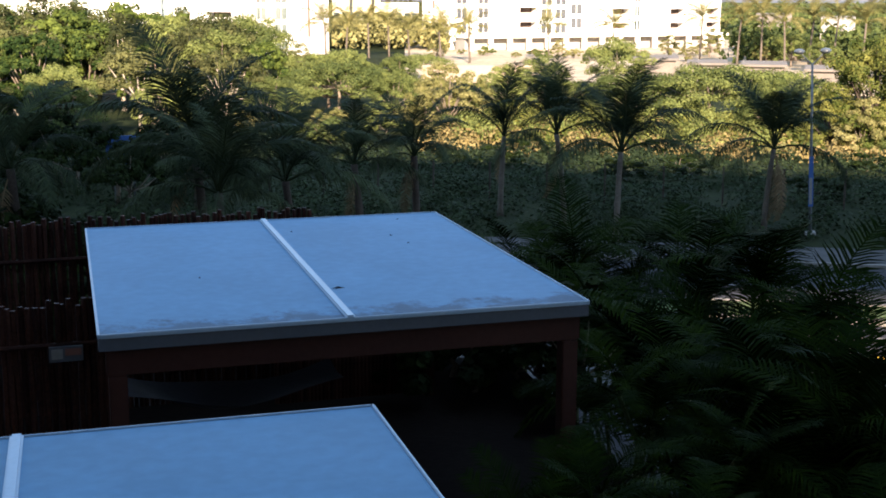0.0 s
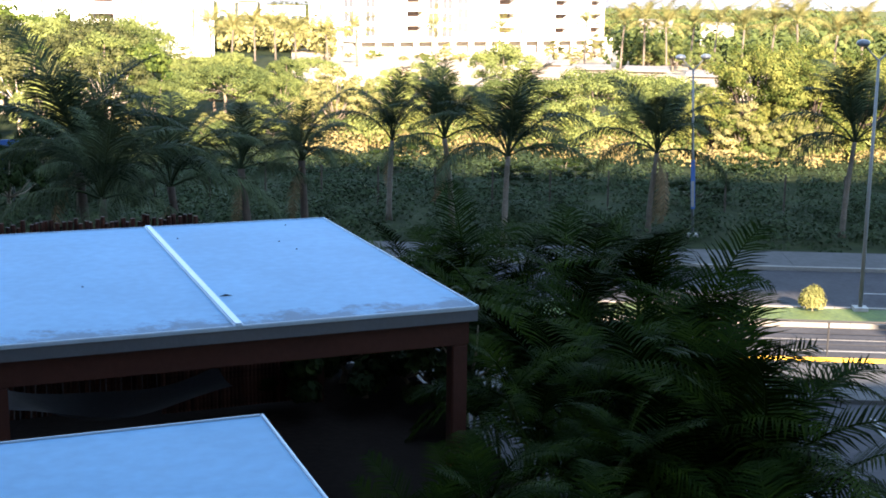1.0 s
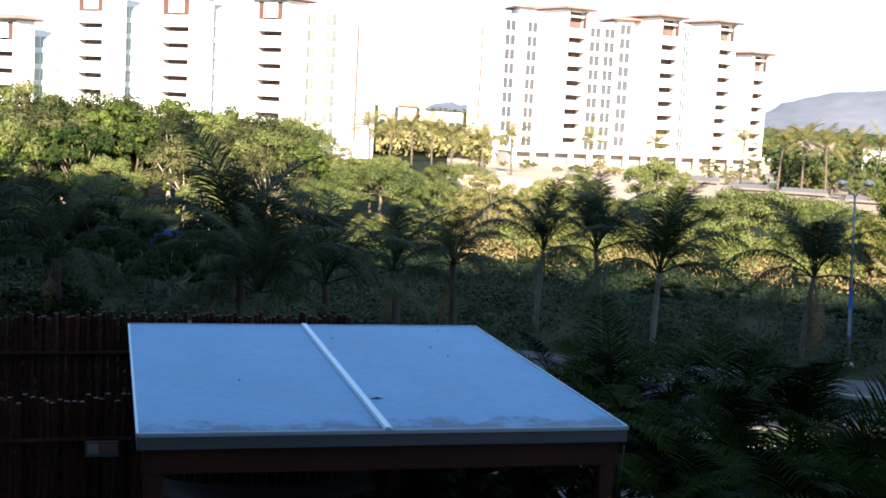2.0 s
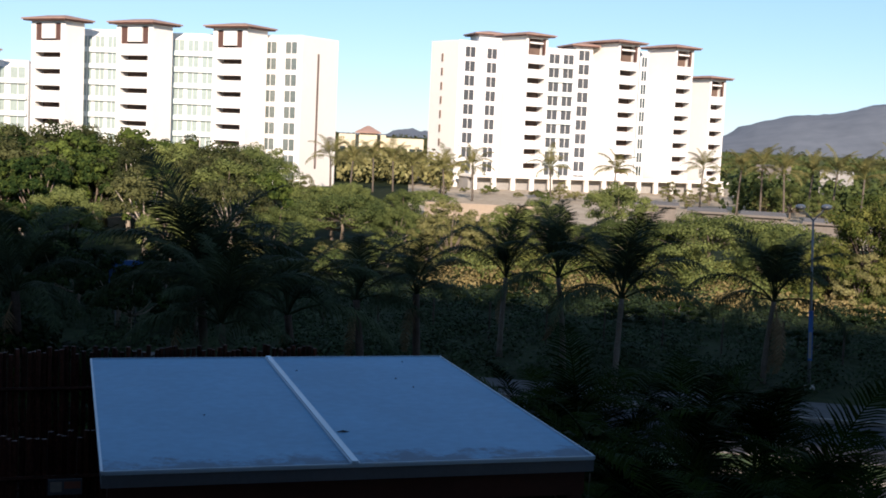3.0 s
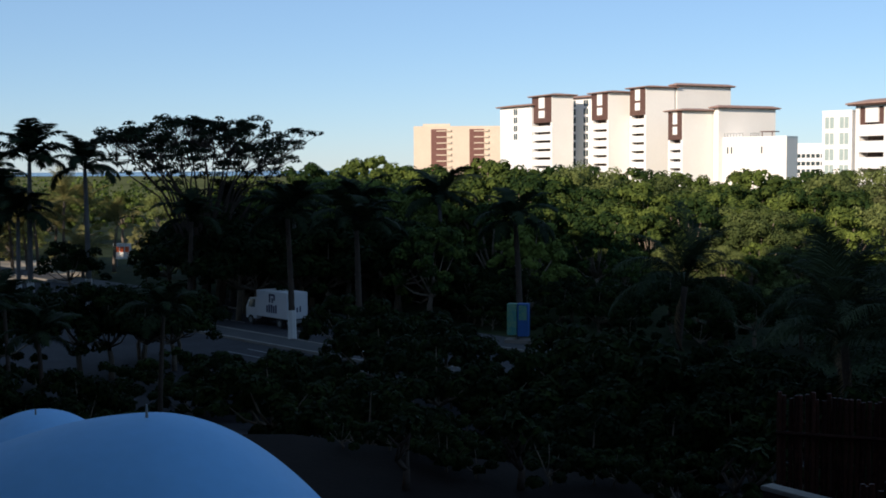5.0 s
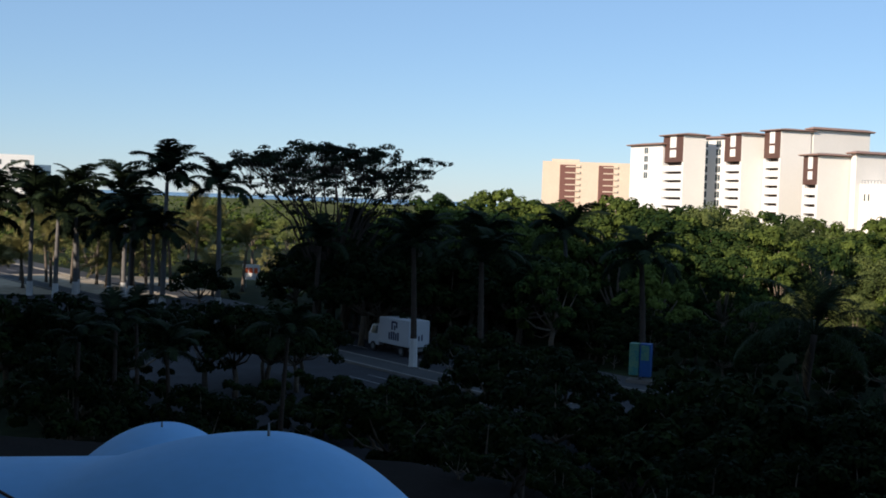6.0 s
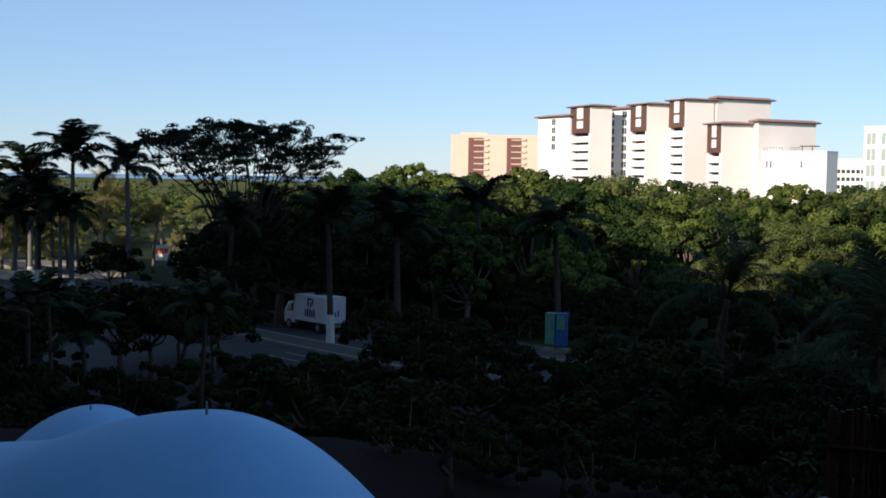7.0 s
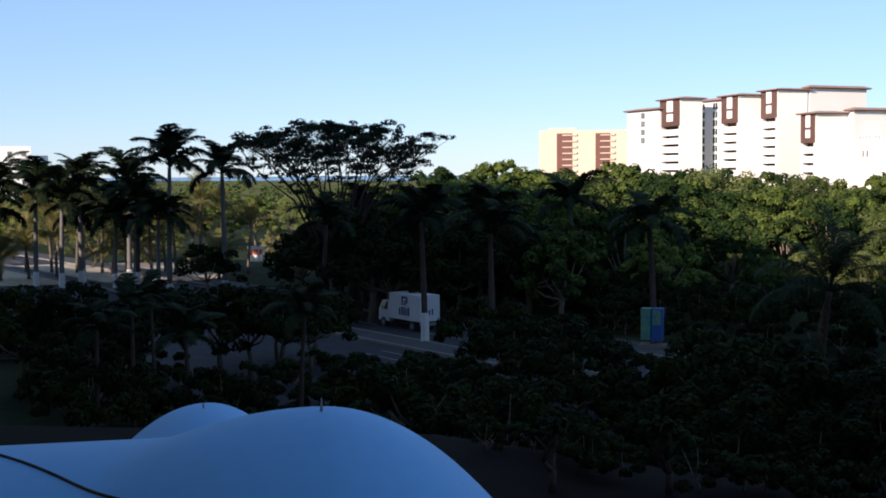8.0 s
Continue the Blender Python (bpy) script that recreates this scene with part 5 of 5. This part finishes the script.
s.add(vs, [(j * (nx + 1) + i, j * (nx + 1) + i + 1, (j + 1) * (nx + 1) + i + 1, (j + 1) * (nx + 1) + i) for j in range(ny) for i in range(nx)])
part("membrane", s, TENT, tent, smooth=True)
for x, y, h in ((1.0, 0.2, 4.36), (-0.62, 5.0, 3.49)):
    part("mast", Shape().tube([(x, y, 0), (x, y, h - 0.25), (x, y, h)], [0.025, 0.022, 0.01], 8), STEEL, tent)
seam_pts = [(-3.5 + 4.8 * k / 48, 1.85 - 5.2 * k / 48) for k in range(49)]
part("cable", Shape().tube([(x, y, membrane_z(x, y) + 0.01) for x, y in seam_pts], [0.016] * 49, 6), DARK_BARK, tent, "thin dark edge cable over the membrane", smooth=True)
for x in (-5.0, 3.2):
    for y in (-3.2, 6.4):
        part("edge_post", Shape().tube([(x, y, 0), (x, y, 0.9)], [0.05, 0.05], 8), STEEL, tent)

# ---- pool ----
pool = thing("pool", (-11.64, 18.88, 3.2), "round garden pool with stone coping and still water", "pool", kind="structure")
n, s = 40, Shape()
for i in range(n):
    a, b = 2 * math.pi * i / n, 2 * math.pi * (i + 0.97) / n
    q = [(math.cos(t) * r, math.sin(t) * r) for t, r in ((a, 2.6), (a, 3.05), (b, 3.05), (b, 2.6))]
    part("coping_stone", Shape().prism(q, -0.1, 0.16), POOL_TILE, pool)
for i in range(n):
    a, b = 2 * math.pi * i / n, 2 * math.pi * (i + 1) / n
    s.prism([(math.cos(t) * r, math.sin(t) * r) for t, r in ((a, 2.63), (a, 2.86), (b, 2.86), (b, 2.63))], -0.8, -0.1)
part("pool_wall", s, POOL_WALL, pool, "dark tiled inner wall")
part("water", Shape().add([(math.cos(2 * math.pi * i / n) * 2.64, math.sin(2 * math.pi * i / n) * 2.64, -0.36) for i in range(n)], [tuple(range(n))]), WATER, pool, "still dark water")


# ---- street furniture ----
def street_lamp(at, height, turn, arms=2, banner=False):
    l = thing("street_lamp", at, "tall grey street lamp with twin globe heads", "street lamp", "street lamps", turn=turn)
    part("base_plate", Shape().box(-0.22, 0.22, -0.22, 0.22, 0, 0.12), CONCRETE, l)
    part("pole", Shape().tube([(0, 0, 0.1), (0, 0, height * 0.5), (0, 0, height - 0.5)], [0.07, 0.058, 0.042], 10), STEEL, l, smooth=True)
    for sd in (-1, 1):
        part("arm", Shape().tube([(0, 0, height - 0.55), (sd * 0.3, 0, height - 0.25), (sd * 0.42, 0, height - 0.1)], [0.035, 0.03, 0.03], 6), STEEL, l)
        part("lamp_head", Shape().ball((sd * 0.52, 0, height), 0.22, 12, 8, 0.55), LAMP_GLASS, l, "pale dish-shaped lamp head", smooth=True)
    if banner:
        part("banner", Shape().box(-0.09, 0.09, -0.11, -0.09, 1.2, 3.3), PRINT_BLUE, l, "narrow blue and white pennant")
        part("banner", Shape().box(-0.07, 0.05, -0.118, -0.11, 1.3, 2.4), LINE, l, "white lower pennant")
    return l


lamp = street_lamp((18.9, 51.4, 0.1), 7.6, -13, banner=True)
lamp.matrix_basis = lamp.matrix_basis @ pose(0, 0, 0, 0, -2.5, 0)   # a little out of plumb
street_lamp((19.8, 37.9, 0.14), 8.6, -13)
for x, y, r in ((18.2, 38.0, 0.42), (26.4, 36.9, 0.6)):
    bush = thing("clipped_bush", (x, y, 0.14), "clipped yellow-green round bush on the median", "bush", "median bushes")
    part("trunk", Shape().tube([(0, 0, -0.1), (0, 0, r)], [0.03, 0.02], 6), BARK, bush)
    part("crown", foliage([(0, 0, r * 0.85, r), (0.05, 0.05, r * 1.35, r * 0.72), (-0.08, 0, r * 0.9, r * 0.9)], 2600, 0.045, 61, 1.0, 0.2), GOLD, bush)
# stands in the sun here; black colour puts the missing shade on it
rail = thing("railing", STREET @ pose(3.0, 36.2, 0.02), "railing with thin cables along the service road, blackened for shade", "railing")
part("rail", Shape().tube([(0, 0, 1.0), (26, 0, 1.0)], [0.035, 0.035], 6), RUBBER, rail)
for k in range(5):
    part("cable", Shape().tube([(0, 0, 0.15 + k * 0.16), (26, 0, 0.15 + k * 0.16)], [0.009, 0.009], 4), RUBBER, rail)
for k in range(10):
    part("post", Shape().tube([(k * 2.8, 0, 0), (k * 2.8, 0, 1.0)], [0.028, 0.028], 6), RUBBER, rail)
# wire fence of the field
fence = thing("wire_fence", STREET @ pose(-30, 61.5, 0), "thin wire fence with slim concrete posts along the field", "fence")
for k in range(31):
    part("post", Shape().box(k * 2.8 - 0.04, k * 2.8 + 0.04, -0.04, 0.04, 0, 1.9), DARK_BARK, fence)
for z in (0.4, 0.8, 1.2, 1.6, 1.85):
    part("wire", Shape().tube([(0, 0.06, z), (84, 0.06, z)], [0.004, 0.004], 4), DARK_BARK, fence)

# box sign with two printed faces
bx = thing("advertising_sign", (-38.4, 60.3, 0), "two-sided printed advertising box on a post", "sign", turn=22, scale=0.76)
part("post", Shape().box(-0.12, 0.12, -0.12, 0.12, 0, 0.9), STEEL, bx)
part("panel", Shape().box(-0.75, -0.05, -0.5, 0.3, 0.8, 3.1), PRINT_TEAL, bx, "pale green printed face")
part("panel", Shape().box(0.0, 0.8, -0.4, 0.4, 0.7, 3.1), PRINT_BLUE, bx, "blue printed face")
part("print", Shape().box(0.1, 0.7, -0.41, -0.4, 1.9, 3.0), PRINT_TEAL, bx, "teal upper half")
part("plinth", Shape().box(-0.9, 1.0, -0.7, 0.7, 0, 0.45), DULL_WALL, bx)
sg = thing("billboard", (-103.6, 86.5, -1.9), "white billboard with orange-red lettering bars", "sign", turn=42)
part("post", Shape().box(-0.6, -0.5, 0.05, 0.15, 1.9, 2.8).box(0.5, 0.6, 0.05, 0.15, 1.9, 2.8), STEEL, sg)
part("board", Shape().box(-0.9, 0.9, -0.05, 0.05, 2.7, 4.3), STUCCO, sg)
part("print", Shape().box(-0.75, -0.3, -0.06, -0.05, 3.4, 3.95).box(-0.2, 0.2, -0.06, -0.05, 3.4, 3.95).box(0.3, 0.7, -0.06, -0.05, 3.4, 3.95), PRINT_RED, sg, "orange-red bars")
bs = thing("billboard", (-11.2, 61.5, 0), "blue billboard with white lettering bars behind palms", "sign", turn=8)
part("post", Shape().box(-0.5, -0.4, 0.05, 0.15, 0, 2.0).box(0.4, 0.5, 0.05, 0.15, 0, 2.0), STEEL, bs)
part("board", Shape().box(-0.8, 0.8, -0.05, 0.05, 1.9, 3.3), PRINT_BLUE, bs)
part("print", Shape().box(-0.6, -0.35, -0.06, -0.05, 2.1, 2.5).box(-0.25, 0.0, -0.06, -0.05, 2.1, 2.5).box(0.1, 0.35, -0.06, -0.05, 2.1, 2.5), LINE, bs, "white bars")


# ---- vehicles ----
def wheel(parent, x, y, r, w=0.22):
    t = part("wheel", Shape().tube([(x, y - w / 2, r), (x, y + w / 2, r)], [r, r], 16), RUBBER, parent)
    part("rim", Shape().tube([(x, y - w / 2 - 0.01, r), (x, y + w / 2 + 0.01, r)], [r * 0.55, r * 0.55], 12), STEEL, t)


truck = thing("box_truck", STREET @ pose(-67.8, 44.9, 0.03), "white box truck with dark printed marks on the avenue", "truck", scale=0.75)
part("box", bevelled(Shape().box(-1.2, 3.4, -1.05, 1.05, 0.85, 3.05), 0.04), WHITE_PAINT, truck, "white cargo box")
cabp = Shape().prism([(-3.0, -0.95), (-1.35, -0.95), (-1.35, 0.95), (-3.0, 0.95)], 0.55, 1.45)
cabp.add([(-3.0, -0.95, 1.45), (-1.35, -0.95, 1.45), (-1.35, 0.95, 1.45), (-3.0, 0.95, 1.45), (-2.55, -0.85, 2.3), (-1.35, -0.85, 2.35), (-1.35, 0.85, 2.35), (-2.55, 0.85, 2.3)],
         [(0, 1, 5, 4), (1, 2, 6, 5), (2, 3, 7, 6), (3, 0, 4, 7), (4, 5, 6, 7)])
part("cab", cabp, WHITE_PAINT, truck, "white driver's cab")
part("side_window", Shape().add([(-2.7, -0.945, 1.5), (-1.6, -0.945, 1.5), (-1.6, -0.88, 2.2), (-2.45, -0.88, 2.2)], [(0, 1, 2, 3)]), GLASS, truck)
part("windscreen", Shape().add([(-2.98, -0.85, 1.5), (-2.98, 0.85, 1.5), (-2.6, 0.78, 2.2), (-2.6, -0.78, 2.2)], [(0, 1, 2, 3)]), GLASS, truck)
part("chassis", Shape().box(-2.9, 3.3, -0.45, 0.45, 0.45, 0.85), RUBBER, truck)
logo = Shape()
for x0, x1, z0, z1 in ((0.75, 0.95, 2.1, 2.85), (0.95, 1.45, 2.68, 2.85), (1.15, 1.35, 2.1, 2.5), (1.45, 1.65, 2.3, 2.8), (0.35, 0.55, 1.25, 1.85), (0.68, 0.90, 1.25, 1.95), (1.02, 1.24, 1.25, 1.95), (1.36, 1.56, 1.25, 1.85), (1.68, 1.9, 1.25, 1.95)):
    logo.box(x0, x1, -1.075, -1.052, z0, z1)
part("print", logo, PRINT_NAVY, truck, "dark emblem and lettering bars")
part("rear_print", Shape().box(3.401, 3.408, -0.7, -0.55, 1.4, 1.9).box(3.401, 3.408, -0.4, -0.25, 1.4, 1.9).box(3.401, 3.408, -0.1, 0.05, 1.4, 1.8).box(3.401, 3.408, 0.2, 0.35, 1.4, 1.9), PRINT_NAVY, truck, "dark bars on the rear doors")
part("bumper", Shape().box(3.3, 3.42, -1.0, 1.0, 0.5, 0.75), STEEL, truck)
for x in (-2.2, 2.2):
    for y in (-0.9, 0.9):
        wheel(truck, x, y, 0.42)


def car(at, label, paint):
    c = thing("car", at, label, "car", "cars on the avenue")
    prof = [(-2.15, 0.35), (2.15, 0.35), (2.2, 0.8), (1.95, 0.95), (1.0, 1.0), (-1.5, 1.02), (-2.15, 0.98), (-2.2, 0.6)]
    body = Shape()
    n = len(prof)
    body.add([(x, sd * 0.86, z) for sd in (-1, 1) for x, z in prof], [tuple(range(n)), tuple(range(n, 2 * n))[::-1]] + [(i, n + i, n + (i + 1) % n, (i + 1) % n) for i in range(n)])
    part("body", bevelled(body, 0.05), paint, c, smooth=True)
    cabin = Shape().add([(-1.75, -0.8, 1.0), (1.05, -0.8, 1.0), (1.05, 0.8, 1.0), (-1.75, 0.8, 1.0), (-1.2, -0.62, 1.46), (0.25, -0.62, 1.48), (0.25, 0.62, 1.48), (-1.2, 0.62, 1.46)],
                        [(0, 1, 5, 4), (1, 2, 6, 5), (2, 3, 7, 6), (3, 0, 4, 7)])
    part("cabin_glass", cabin, GLASS, c, "dark glazing")
    part("roof_panel", bevelled(Shape().box(-1.25, 0.3, -0.64, 0.64, 1.44, 1.5), 0.02), paint, c)
    for x in (-1.35, 1.35):
        for y in (-0.8, 0.8):
            wheel(c, x, y, 0.32, 0.2)
    for y in (-0.6, 0.6):
        part("headlight", Shape().box(2.12, 2.22, y - 0.18, y + 0.18, 0.66, 0.82), LAMP_GLASS, c)
    return c


car(STREET @ pose(-37.7, 43.4, 0.03, 0, 0, 180), "white car half hidden behind dark trees", WHITE_PAINT)
